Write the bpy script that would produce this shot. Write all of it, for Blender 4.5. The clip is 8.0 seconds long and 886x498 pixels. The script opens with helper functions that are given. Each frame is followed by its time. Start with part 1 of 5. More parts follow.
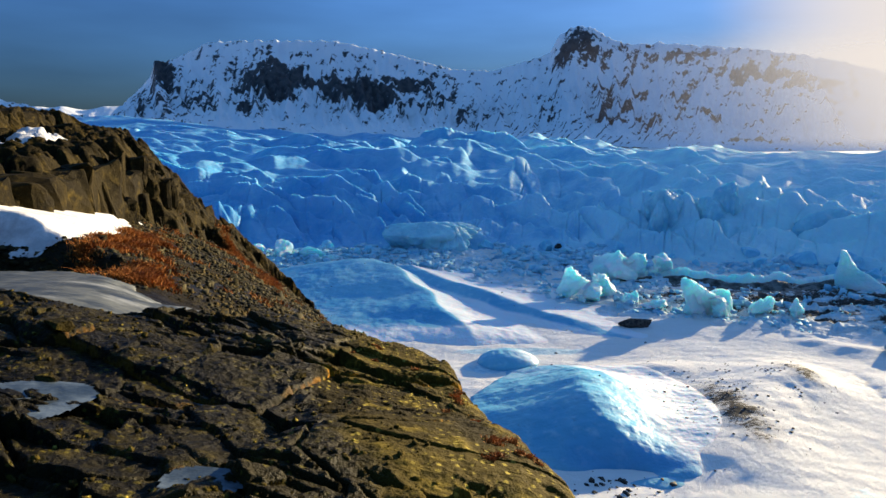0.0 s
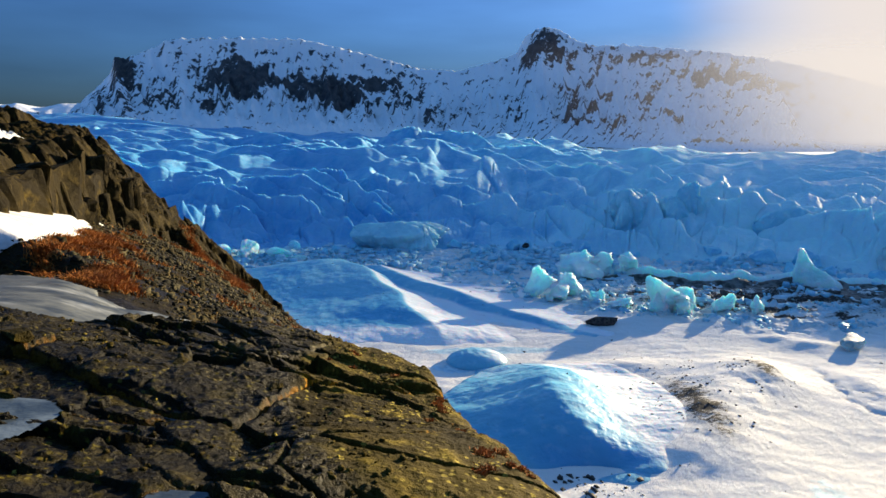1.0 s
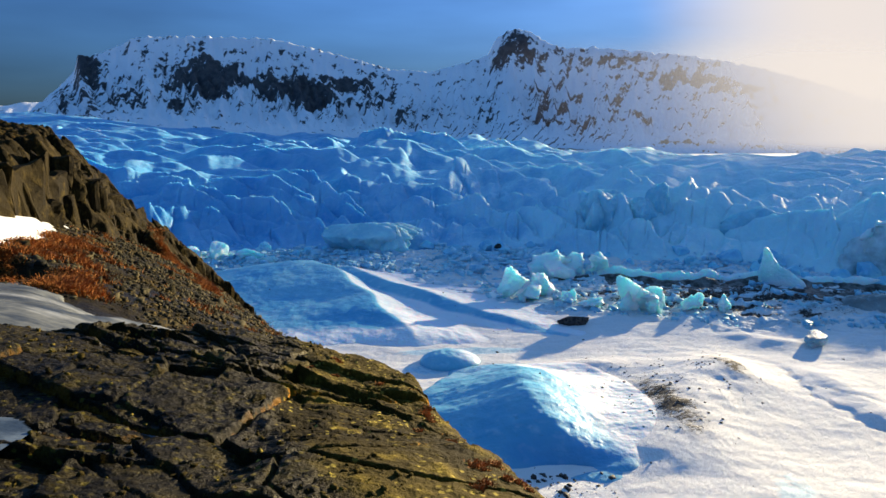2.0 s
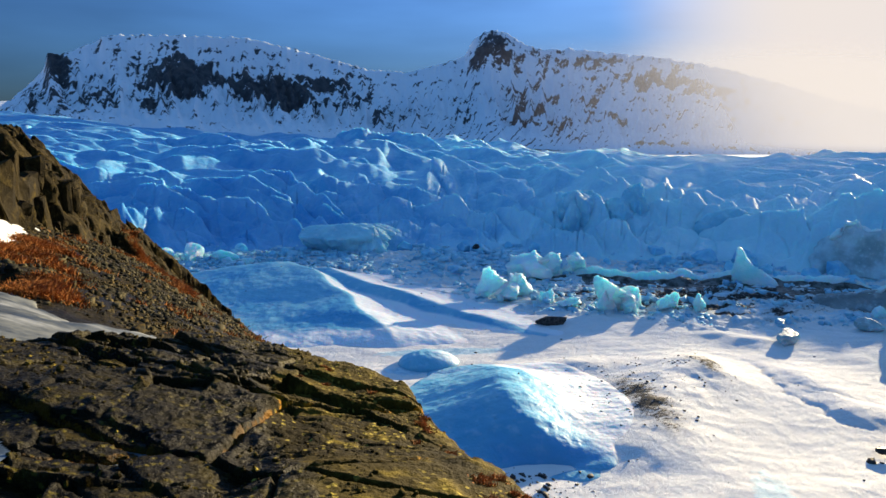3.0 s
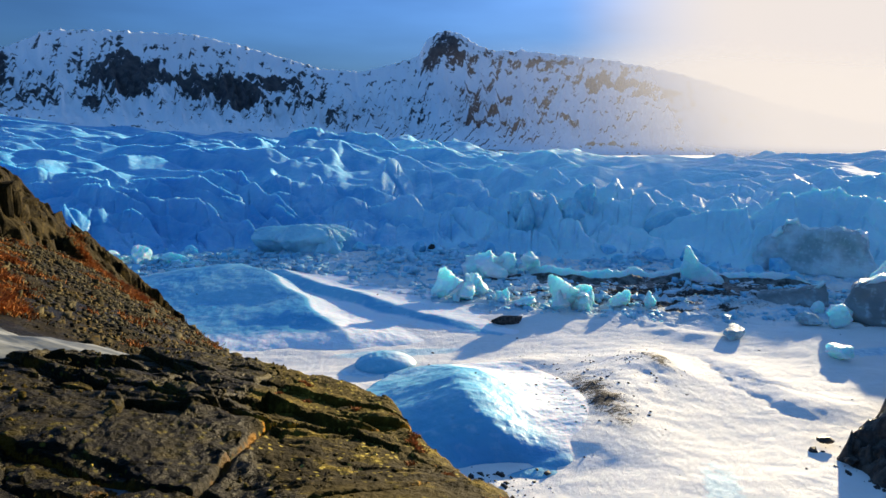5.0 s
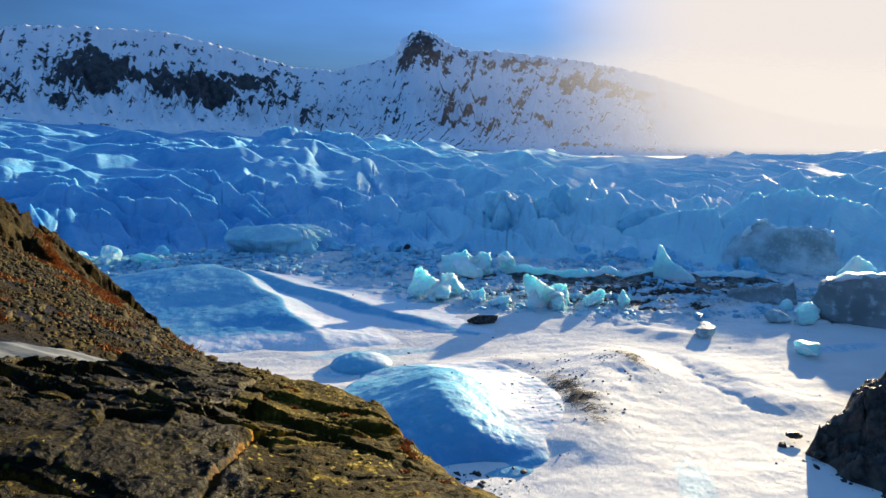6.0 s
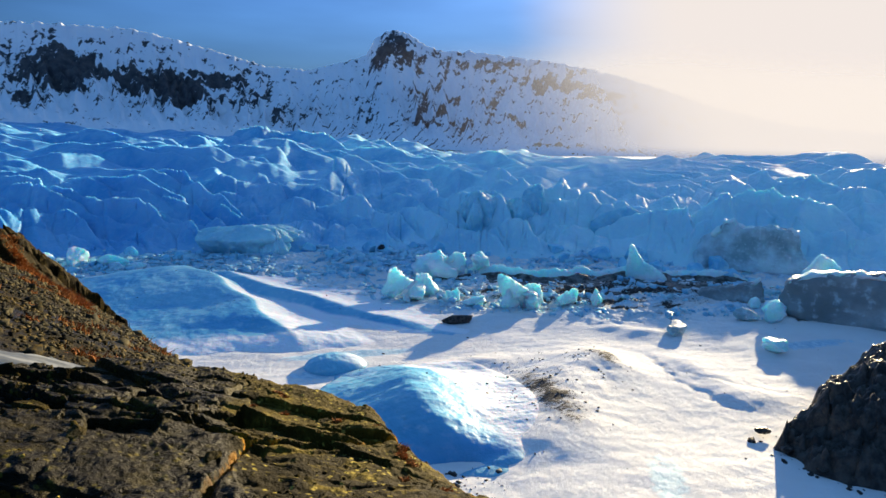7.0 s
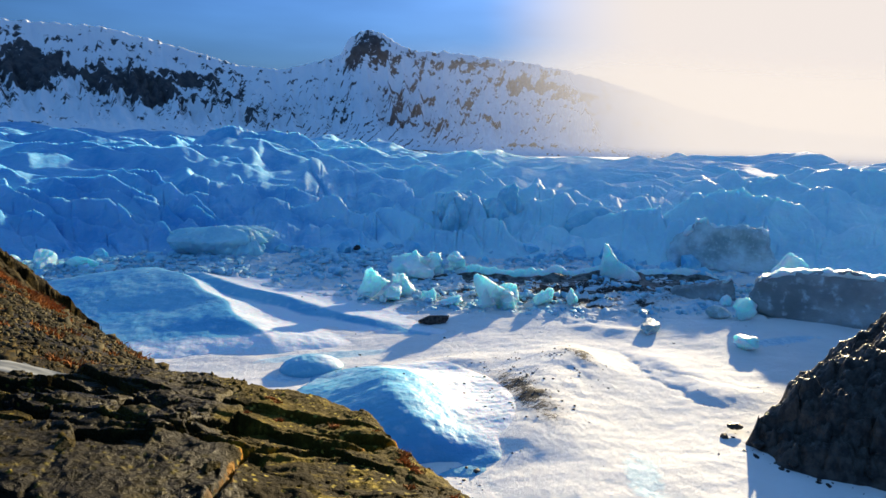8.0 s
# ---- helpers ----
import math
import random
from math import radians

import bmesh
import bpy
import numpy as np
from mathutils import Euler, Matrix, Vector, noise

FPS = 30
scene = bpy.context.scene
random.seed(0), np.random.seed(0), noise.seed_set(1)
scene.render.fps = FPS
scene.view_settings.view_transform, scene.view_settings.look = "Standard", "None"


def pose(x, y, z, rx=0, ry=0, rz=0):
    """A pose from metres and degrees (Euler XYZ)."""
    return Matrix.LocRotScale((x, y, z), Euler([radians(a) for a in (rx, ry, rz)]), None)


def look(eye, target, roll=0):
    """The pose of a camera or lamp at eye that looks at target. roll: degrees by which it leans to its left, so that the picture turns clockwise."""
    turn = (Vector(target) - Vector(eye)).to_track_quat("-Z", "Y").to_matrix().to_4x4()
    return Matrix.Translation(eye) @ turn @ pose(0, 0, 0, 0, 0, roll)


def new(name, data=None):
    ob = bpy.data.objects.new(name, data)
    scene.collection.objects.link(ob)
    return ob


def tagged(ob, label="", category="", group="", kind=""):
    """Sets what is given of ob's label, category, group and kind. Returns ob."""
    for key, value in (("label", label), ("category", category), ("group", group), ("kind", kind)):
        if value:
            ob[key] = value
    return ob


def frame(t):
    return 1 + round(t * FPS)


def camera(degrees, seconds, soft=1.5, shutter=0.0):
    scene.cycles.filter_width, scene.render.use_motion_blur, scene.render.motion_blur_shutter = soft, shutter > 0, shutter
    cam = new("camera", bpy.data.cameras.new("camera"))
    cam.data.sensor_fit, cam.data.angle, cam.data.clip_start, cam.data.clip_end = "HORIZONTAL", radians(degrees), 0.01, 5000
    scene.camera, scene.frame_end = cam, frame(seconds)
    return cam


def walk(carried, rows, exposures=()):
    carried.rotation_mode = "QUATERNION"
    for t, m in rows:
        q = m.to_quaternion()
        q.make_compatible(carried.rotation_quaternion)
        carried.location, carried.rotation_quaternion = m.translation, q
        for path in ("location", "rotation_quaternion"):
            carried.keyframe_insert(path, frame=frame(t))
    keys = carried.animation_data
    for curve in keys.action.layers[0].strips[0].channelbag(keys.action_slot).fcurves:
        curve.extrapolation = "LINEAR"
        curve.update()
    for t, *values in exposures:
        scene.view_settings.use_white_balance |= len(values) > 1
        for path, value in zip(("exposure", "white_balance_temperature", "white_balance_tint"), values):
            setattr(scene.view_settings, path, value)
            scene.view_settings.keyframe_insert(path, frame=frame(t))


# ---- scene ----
cam = camera(68.99, 8.0)


def heading(x, y, z, yaw, pitch, roll):
    """A row's pose: degrees to the left, up, and of lean to the left."""
    a, b = radians(yaw), radians(pitch)
    ahead = Vector((-math.sin(a) * math.cos(b), math.cos(a) * math.cos(b), math.sin(b)))
    eye = Vector((x, y, z))
    return look(eye, eye + ahead, roll)


PATH = [
    (0.0, heading(0.0, 0.0, 38.0, 0.0, -10.5, 0.02)),
    (0.5, heading(-0.036, 0.057, 38.001, -1.454, -10.502, 0.192)),
    (1.0, heading(-0.073, 0.107, 38.002, -2.891, -10.522, 0.309)),
    (1.5, heading(-0.110, 0.154, 38.003, -4.233, -10.472, 0.419)),
    (3.0, heading(-0.230, 0.312, 38.010, -7.399, -10.355, 0.687)),
    (3.5, heading(-0.278, 0.356, 38.020, -8.386, -10.295, 0.778)),
    (4.0, heading(-0.314, 0.398, 38.030, -9.366, -10.277, 0.810)),
    (4.5, heading(-0.350, 0.428, 38.042, -10.388, -10.283, 0.854)),
    (6.0, heading(-0.454, 0.552, 38.035, -13.681, -10.261, 1.209)),
    (6.5, heading(-0.495, 0.607, 38.031, -14.829, -10.228, 1.313)),
    (7.0, heading(-0.541, 0.659, 38.018, -16.038, -10.191, 1.444)),
    (7.5, heading(-0.589, 0.711, 38.007, -17.212, -10.163, 1.517)),
    (8.0, heading(-0.636, 0.772, 37.999, -18.234, -10.114, 1.566)),
]
walk(cam, PATH, [(0.0, 1.56), (8.0, 1.64)])

# ---- sky and sun ----
SUN_AZ, SUN_EL = 46.0, 10.8  # degrees clockwise from +y, and above the horizon
SUN_WAY = Vector((math.sin(radians(SUN_AZ)) * math.cos(radians(SUN_EL)),
                  math.cos(radians(SUN_AZ)) * math.cos(radians(SUN_EL)), math.sin(radians(SUN_EL))))
sun_data = bpy.data.lights.new("sun", "SUN")
sun_data.energy, sun_data.angle, sun_data.color = 5.0, radians(1.0), (1.0, 0.82, 0.52)
sun = new("sun", sun_data)
sun.matrix_world = look(SUN_WAY * 300, (0, 0, 0))

world = bpy.data.worlds.new("sky")
scene.world = world
world.use_nodes = True
wt = world.node_tree
wt.nodes.clear()


def wnode(kind, **sets):
    n = wt.nodes.new(kind)
    for k, v in sets.items():
        if k == "op":
            n.operation = v
        else:
            n.inputs[int(k[1:])].default_value = v
    return n


sky = wt.nodes.new("ShaderNodeTexSky")
sky.sky_type = "NISHITA"
sky.sun_disc = False
sky.sun_elevation, sky.sun_rotation = radians(SUN_EL), radians(SUN_AZ)
sky.air_density, sky.dust_density, sky.ozone_density = 1.0, 0.5, 5.0
cool = wt.nodes.new("ShaderNodeMix")
cool.data_type, cool.blend_type = "RGBA", "MULTIPLY"
cool.inputs[0].default_value = 1.0
hue = wt.nodes.new("ShaderNodeMix")
hue.data_type = "RGBA"
hue.inputs[6].default_value, hue.inputs[7].default_value = (0.43, 0.65, 1.06, 1), (1.08, 0.98, 0.76, 1)
wt.links.new(hue.outputs[2], cool.inputs[7])
wt.links.new(sky.outputs[0], cool.inputs[6])
# the aureole of thin sunlit cloud round the sun
way = wt.nodes.new("ShaderNodeTexCoord")
dot = wnode("ShaderNodeVectorMath", op="DOT_PRODUCT")
dot.inputs[1].default_value = SUN_WAY
wt.links.new(way.outputs["Generated"], dot.inputs[0])
near_sun = wt.nodes.new("ShaderNodeMapRange")
near_sun.interpolation_type = "SMOOTHSTEP"
near_sun.inputs[1].default_value, near_sun.inputs[2].default_value = 0.905, 0.985
wt.links.new(dot.outputs["Value"], near_sun.inputs[0])
glow = wt.nodes.new("ShaderNodeMix")
glow.data_type = "RGBA"
glow.inputs[7].default_value = (3.85, 3.50, 3.30, 1)
wt.links.new(near_sun.outputs[0], glow.inputs[0])
# soft cloud streaks
cloud = wt.nodes.new("ShaderNodeTexNoise")
cloud.inputs["Scale"].default_value, cloud.inputs["Detail"].default_value = 2.2, 4.0
stretch = wt.nodes.new("ShaderNodeMapping")
stretch.inputs["Scale"].default_value = (1.0, 1.0, 5.0)
wt.links.new(way.outputs["Generated"], stretch.inputs[0])
wt.links.new(stretch.outputs[0], cloud.inputs["Vector"])
veil = wnode("ShaderNodeMapRange", i1=0.35, i2=0.7, i3=0.85, i4=1.22)
wt.links.new(cloud.outputs["Fac"], veil.inputs[0])
clouded = wt.nodes.new("ShaderNodeVectorMath")
clouded.operation = "SCALE"
wt.links.new(cool.outputs[2], clouded.inputs[0])
# a dim bank of cloud lies low all round the horizon
height = wt.nodes.new("ShaderNodeSeparateXYZ")
wt.links.new(way.outputs["Generated"], height.inputs[0])
wt.links.new(height.outputs[2], hue.inputs[0])
bank = wnode("ShaderNodeMapRange", i1=0.02, i2=0.6, i3=0.205, i4=1.5)
wt.links.new(height.outputs[2], bank.inputs[0])
dimmed = wnode("ShaderNodeMath", op="MULTIPLY")
wt.links.new(veil.outputs[0], dimmed.inputs[0])
wt.links.new(bank.outputs[0], dimmed.inputs[1])
wt.links.new(dimmed.outputs[0], clouded.inputs["Scale"])
wt.links.new(clouded.outputs[0], glow.inputs[6])
back = wnode("ShaderNodeBackground", i1=0.075)
wt.links.new(glow.outputs[2], back.inputs[0])
wt.links.new(back.outputs[0], wt.nodes.new("ShaderNodeOutputWorld").inputs[0])


# ---- noise and mesh helpers ----
def table(seed):
    rng = np.random.RandomState(seed)
    return rng.permutation(512), rng


def grad(x, y, seed=0):
    """Gradient noise, about -0.7 to 0.7."""
    perm, rng = table(seed)
    ang = rng.rand(512) * 6.2832
    xi, yi = np.floor(x).astype(np.int64), np.floor(y).astype(np.int64)
    xf, yf = x - xi, y - yi
    u, v = xf * xf * xf * (xf * (xf * 6 - 15) + 10), yf * yf * yf * (yf * (yf * 6 - 15) + 10)
    out = 0
    for dx in (0, 1):
        for dy in (0, 1):
            h = ang[perm[(perm[(xi + dx) & 511] + yi + dy) & 511]]
            g = np.cos(h) * (xf - dx) + np.sin(h) * (yf - dy)
            out = out + g * (u if dx else 1 - u) * (v if dy else 1 - v)
    return out


def fbm(x, y, octaves=4, seed=0, gain=0.5):
    out, amp = 0, 1.0
    for k in range(octaves):
        out = out + amp * grad(x * 2 ** k + 17.3 * k, y * 2 ** k - 9.1 * k, seed + k)
        amp *= gain
    return out


def ridged(x, y, octaves=4, seed=0, gain=0.5, worn=0.0):
    """0 in the valleys to about 1 on sharp crests."""
    out, amp, tot = 0, 1.0, 0
    for k in range(octaves):
        n = 1 - (np.hypot(grad(x * 2 ** k + 5.7 * k, y * 2 ** k + 3.3 * k, seed + k), worn) - worn) * 2.2
        out, tot, amp = out + amp * np.clip(n, 0, 1) ** 2, tot + amp, amp * gain
    return out / tot


def cells(x, y, seed=0):
    """Worley noise: nearest and second distance, a random number of the cell, the offset to its heart."""
    perm, rng = table(seed)
    r1, r2, r3 = rng.rand(512), rng.rand(512), rng.rand(512)
    xi, yi = np.floor(x).astype(np.int64), np.floor(y).astype(np.int64)
    f1, f2 = np.full(x.shape, 9.0), np.full(x.shape, 9.0)
    rid, ox, oy = np.zeros(x.shape), np.zeros(x.shape), np.zeros(x.shape)
    for dx in (-1, 0, 1):
        for dy in (-1, 0, 1):
            h = perm[(perm[(xi + dx) & 511] + yi + dy) & 511]
            ax, ay = x - (xi + dx + r1[h]), y - (yi + dy + r2[h])
            d = np.hypot(ax, ay)
            near = d < f1
            f2 = np.where(near, f1, np.minimum(f2, d))
            rid, ox, oy = np.where(near, r3[h], rid), np.where(near, ax, ox), np.where(near, ay, oy)
            f1 = np.where(near, d, f1)
    return f1, f2, rid, ox, oy


def smooth(a, b, x):
    t = np.clip((x - a) / (b - a), 0, 1)
    return t * t * (3 - 2 * t)


def smin(a, b, k):
    h = np.clip(0.5 + 0.5 * (b - a) / k, 0, 1)
    return b + (a - b) * h - k * h * (1 - h)


def raw_mesh(name, verts, faces, size, shade=True):
    me = bpy.data.meshes.new(name)
    verts, faces = np.asarray(verts, np.float32), np.asarray(faces, np.int32)
    me.vertices.add(len(verts))
    me.vertices.foreach_set("co", verts.ravel())
    me.loops.add(faces.size)
    me.loops.foreach_set("vertex_index", faces.ravel())
    me.polygons.add(len(faces))
    me.polygons.foreach_set("loop_start", np.arange(0, faces.size, size, dtype=np.int32))
    if shade:
        me.polygons.foreach_set("use_smooth", np.ones(len(faces), bool))
    me.update(calc_edges=True)
    return me


def sheet(name, x, y, z, material, parent=None, keep=None, **marks):
    """A mesh over a grid of places, with numbers per vertex for its material."""
    rows, cols = x.shape
    k = np.arange(rows * cols).reshape(rows, cols)
    quads = np.stack([k[:-1, :-1], k[:-1, 1:], k[1:, 1:], k[1:, :-1]], -1).reshape(-1, 4)
    verts = np.stack([x, y, z], -1).reshape(-1, 3)
    vals = {n: np.asarray(v, np.float32).ravel() for n, v in marks.items()}
    if keep is not None:
        ok = keep.ravel()
        quads = quads[ok[quads].any(1)]
        used, inv = np.unique(quads, return_inverse=True)
        quads, verts = inv.reshape(-1, 4), verts[used]
        vals = {n: v[used] for n, v in vals.items()}
    me = raw_mesh(name, verts, quads, 4)
    for n, v in vals.items():
        me.attributes.new(n, "FLOAT", "POINT").data.foreach_set("value", v)
    me.materials.append(material)
    ob = new(name, me)
    ob.parent = parent
    return ob


def part(name, bm, material, parent, label=""):
    me = bpy.data.meshes.new(name)
    bm.to_mesh(me)
    bm.free()
    me.materials.append(material)
    ob = new(name, me)
    ob.parent = parent
    return tagged(ob, label)


def grid(x0, x1, y0, y1, step):
    return np.meshgrid(np.arange(x0, x1 + step / 2, step), np.arange(y0, y1 + step / 2, step))


# ---- materials ----
class Paint:
    """A node material: base colour, roughness, relief."""

    def __init__(self, name):
        self.m = bpy.data.materials.new(name)
        self.m.use_nodes = True
        self.t = self.m.node_tree
        self.b = self.t.nodes["Principled BSDF"]
        self.co = self.t.nodes.new("ShaderNodeTexCoord").outputs["Object"]
        self.geo = self.t.nodes.new("ShaderNodeNewGeometry")

    def put(self, value, socket):
        if isinstance(value, bpy.types.NodeSocket):
            self.t.links.new(value, socket)
        elif isinstance(value, tuple) and len(value) == 3 and socket.type == "RGBA":
            socket.default_value = (*value, 1)
        else:
            socket.default_value = value

    def noise(self, scale, detail=4.0, rough=0.55, squash=None, twist=0.0):
        n = self.t.nodes.new("ShaderNodeTexNoise")
        n.inputs["Scale"].default_value, n.inputs["Detail"].default_value = scale, detail
        n.inputs["Roughness"].default_value, n.inputs["Distortion"].default_value = rough, twist
        self.put(self.mapped(squash) if squash else self.co, n.inputs["Vector"])
        return n.outputs["Fac"]

    def mapped(self, squash, turn=(0, 0, 0)):
        m = self.t.nodes.new("ShaderNodeMapping")
        m.inputs["Scale"].default_value, m.inputs["Rotation"].default_value = squash, turn
        self.put(self.co, m.inputs[0])
        return m.outputs[0]

    def bent(self, scale, amount):
        """The place, pushed about by noise."""
        n = self.t.nodes.new("ShaderNodeTexNoise")
        n.inputs["Scale"].default_value, n.inputs["Detail"].default_value = scale, 3.0
        self.put(self.co, n.inputs["Vector"])
        push = self.t.nodes.new("ShaderNodeVectorMath")
        push.operation = "MULTIPLY_ADD"
        self.put(n.outputs["Color"], push.inputs[0])
        push.inputs[1].default_value = (amount, amount, amount)
        self.put(self.co, push.inputs[2])
        return push.outputs[0]

    def splits(self, scale, bend):
        n = self.t.nodes.new("ShaderNodeTexVoronoi")
        n.feature = "DISTANCE_TO_EDGE"
        n.inputs["Scale"].default_value = scale
        self.put(bend, n.inputs["Vector"])
        return n.outputs["Distance"]

    def dots(self, scale, feature="F1"):
        n = self.t.nodes.new("ShaderNodeTexVoronoi")
        n.feature = feature
        n.inputs["Scale"].default_value = scale
        self.put(self.co, n.inputs["Vector"])
        return n.outputs["Distance"]

    def ramp(self, value, a, b, lo=0.0, hi=1.0):
        n = self.t.nodes.new("ShaderNodeMapRange")
        n.interpolation_type = "SMOOTHSTEP"
        for k, v in zip((0, 1, 2, 3, 4), (value, a, b, lo, hi)):
            self.put(v, n.inputs[k])
        return n.outputs[0]

    def math(self, op, a, b=0.0):
        n = self.t.nodes.new("ShaderNodeMath")
        n.operation = op
        self.put(a, n.inputs[0]), self.put(b, n.inputs[1])
        return n.outputs[0]

    def mix(self, fac, a, b):
        n = self.t.nodes.new("ShaderNodeMix")
        n.data_type = "RGBA"
        self.put(fac, n.inputs[0]), self.put(a, n.inputs[6]), self.put(b, n.inputs[7])
        return n.outputs[2]

    def mark(self, name):
        n = self.t.nodes.new("ShaderNodeAttribute")
        n.attribute_name = name
        return n.outputs["Fac"]

    def up(self):
        n = self.t.nodes.new("ShaderNodeSeparateXYZ")
        self.put(self.geo.outputs["Normal"], n.inputs[0])
        return n.outputs[2]

    def relief(self, height, distance, strength=1.0, under=None):
        n = self.t.nodes.new("ShaderNodeBump")
        n.inputs["Strength"].default_value, n.inputs["Distance"].default_value = strength, distance
        self.put(height, n.inputs["Height"])
        if under:
            self.put(under, n.inputs["Normal"])
        return n.outputs[0]

    def done(self, color, rough=0.6, normal=None, **more):
        self.put(color, self.b.inputs["Base Color"]), self.put(rough, self.b.inputs["Roughness"])
        if normal:
            self.put(normal, self.b.inputs["Normal"])
        for k, v in more.items():
            self.put(v, self.b.inputs[k.replace("_", " ")])
        return self.m


def glacier_ice(name, size=1.0, snow=0.5, deep=(0.12, 0.36, 0.56), pale=(0.36, 0.66, 0.80), sss=0.35, reach=2.0, bump=1.0, frost_and_lit=(0.80, 0.84, 0.88), ragged=0.7, fade=0.12):
    """Blue glacier ice: clear and dusty patches, thin snow on what faces up."""
    p = Paint(name)
    big, mid, fine = p.noise(0.06 / size), p.noise(0.5 / size, 6), p.noise(3.0 / size, 5)
    ice = p.mix(p.ramp(big, 0.35, 0.65), deep, pale)
    ice = p.mix(p.ramp(mid, 0.52, 0.75, 0.0, min(0.6, ragged)), ice, (0.66, 0.86, 0.90))
    ice = p.mix(p.ramp(p.noise(0.8 / size, 7, 0.65, (1, 1, 2.5)), 0.6, 0.75, 0.0, 0.45), ice, (0.10, 0.16, 0.17))
    # paler towards the sun: haze and sunlight put into the ice colour
    ice = p.mix(p.ramp(p.mark("sun_haze"), 0.0, 1.0, 0.0, 0.7), ice, (0.58, 0.86, 0.88))
    # deeper blue painted for shade: the glacier's left, the dome's foot
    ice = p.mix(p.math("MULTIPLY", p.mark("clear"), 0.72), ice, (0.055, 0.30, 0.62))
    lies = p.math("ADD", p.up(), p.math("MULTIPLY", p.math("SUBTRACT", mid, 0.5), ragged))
    # the snow mark also carries painted light: bright crests, a glint on the dome
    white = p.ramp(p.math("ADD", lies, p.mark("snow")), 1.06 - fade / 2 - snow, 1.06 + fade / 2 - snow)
    color = p.mix(white, ice, frost_and_lit)
    n = p.relief(p.noise(0.13 / size, 6, 0.62), 3.2 * size * bump, 0.75)
    n = p.relief(mid, 0.8 * size * bump, 0.7, n)
    n = p.relief(fine, 0.10 * size * bump, 0.6, n)
    return p.done(color, p.ramp(white, 0, 1, 0.48, 0.8), n, Subsurface_Weight=sss,
                  Subsurface_Radius=(0.25, 0.8, 1.0), Subsurface_Scale=reach, IOR=1.31)


def snow_cover(name):
    """Wind-packed snow with sand and grit blown over it (mark "grit") and bare ice (mark "bare")."""
    p = Paint(name)
    grit, bare = p.mark("grit"), p.mark("bare")
    wide, mid, fine = p.noise(0.05, 5), p.noise(0.9, 6), p.noise(7.0, 6, 0.65)
    white = p.mix(p.ramp(wide, 0.35, 0.7), (0.76, 0.75, 0.73), (0.86, 0.84, 0.81))
    ice = p.mix(p.ramp(mid, 0.4, 0.65), (0.36, 0.58, 0.70), (0.62, 0.78, 0.84))
    color = p.mix(p.ramp(p.math("ADD", bare, p.math("MULTIPLY", p.math("SUBTRACT", mid, 0.5), 0.8)), 0.4, 0.62), white, ice)
    tan = p.mix(p.ramp(p.math("ADD", p.math("MULTIPLY", grit, 0.75), p.math("SUBTRACT", wide, 0.5)), 0.1, 0.8, 0.0, 0.45), color, (0.50, 0.44, 0.36))
    spots = p.math("ADD", p.math("MULTIPLY", grit, 0.33), p.noise(2.4, 9, 0.80, (0.5, 1, 1)))
    color = p.mix(p.ramp(spots, 0.78, 0.84), tan, (0.045, 0.04, 0.036))
    n = p.relief(mid, 0.28, 0.5)
    n = p.relief(fine, 0.09, 0.65, n)
    return p.done(color, p.ramp(bare, 0.3, 0.7, 0.8, 0.68), n, Specular_IOR_Level=0.12, Subsurface_Weight=0.15, Subsurface_Radius=(0.6, 0.8, 1.0), Subsurface_Scale=0.1)


def mountain_cover(name):
    """Snow with dark basalt where the mark "rock" says that it is blown or too steep."""
    p = Paint(name)
    rock = p.mark("rock")
    fine = p.noise(0.02, 7, 0.68)
    edge = p.math("ADD", rock, p.math("MULTIPLY", p.math("SUBTRACT", fine, 0.5), 1.1))
    edge = p.math("ADD", edge, p.math("MULTIPLY", p.math("SUBTRACT", p.noise(0.07, 5, 0.7, (1, 1, 0.6)), 0.5), 1.0))
    edge = p.math("ADD", edge, p.math("MULTIPLY", p.math("SUBTRACT", p.noise(0.2, 4, 0.7, (1, 1, 0.5)), 0.5), 0.55))
    stone = p.mix(p.ramp(p.noise(0.05, 4), 0.35, 0.65), (0.032, 0.032, 0.038), (0.075, 0.07, 0.07))
    scrub = p.mark("scrub")
    stone = p.mix(scrub, stone, (0.22, 0.15, 0.08))
    snow = p.mix(p.ramp(p.noise(0.006, 4), 0.3, 0.7), (0.80, 0.83, 0.87), (0.90, 0.91, 0.93))
    return p.done(p.mix(p.ramp(edge, 0.40, 0.62), snow, stone), 0.85, p.relief(fine, 9.0, 0.8))


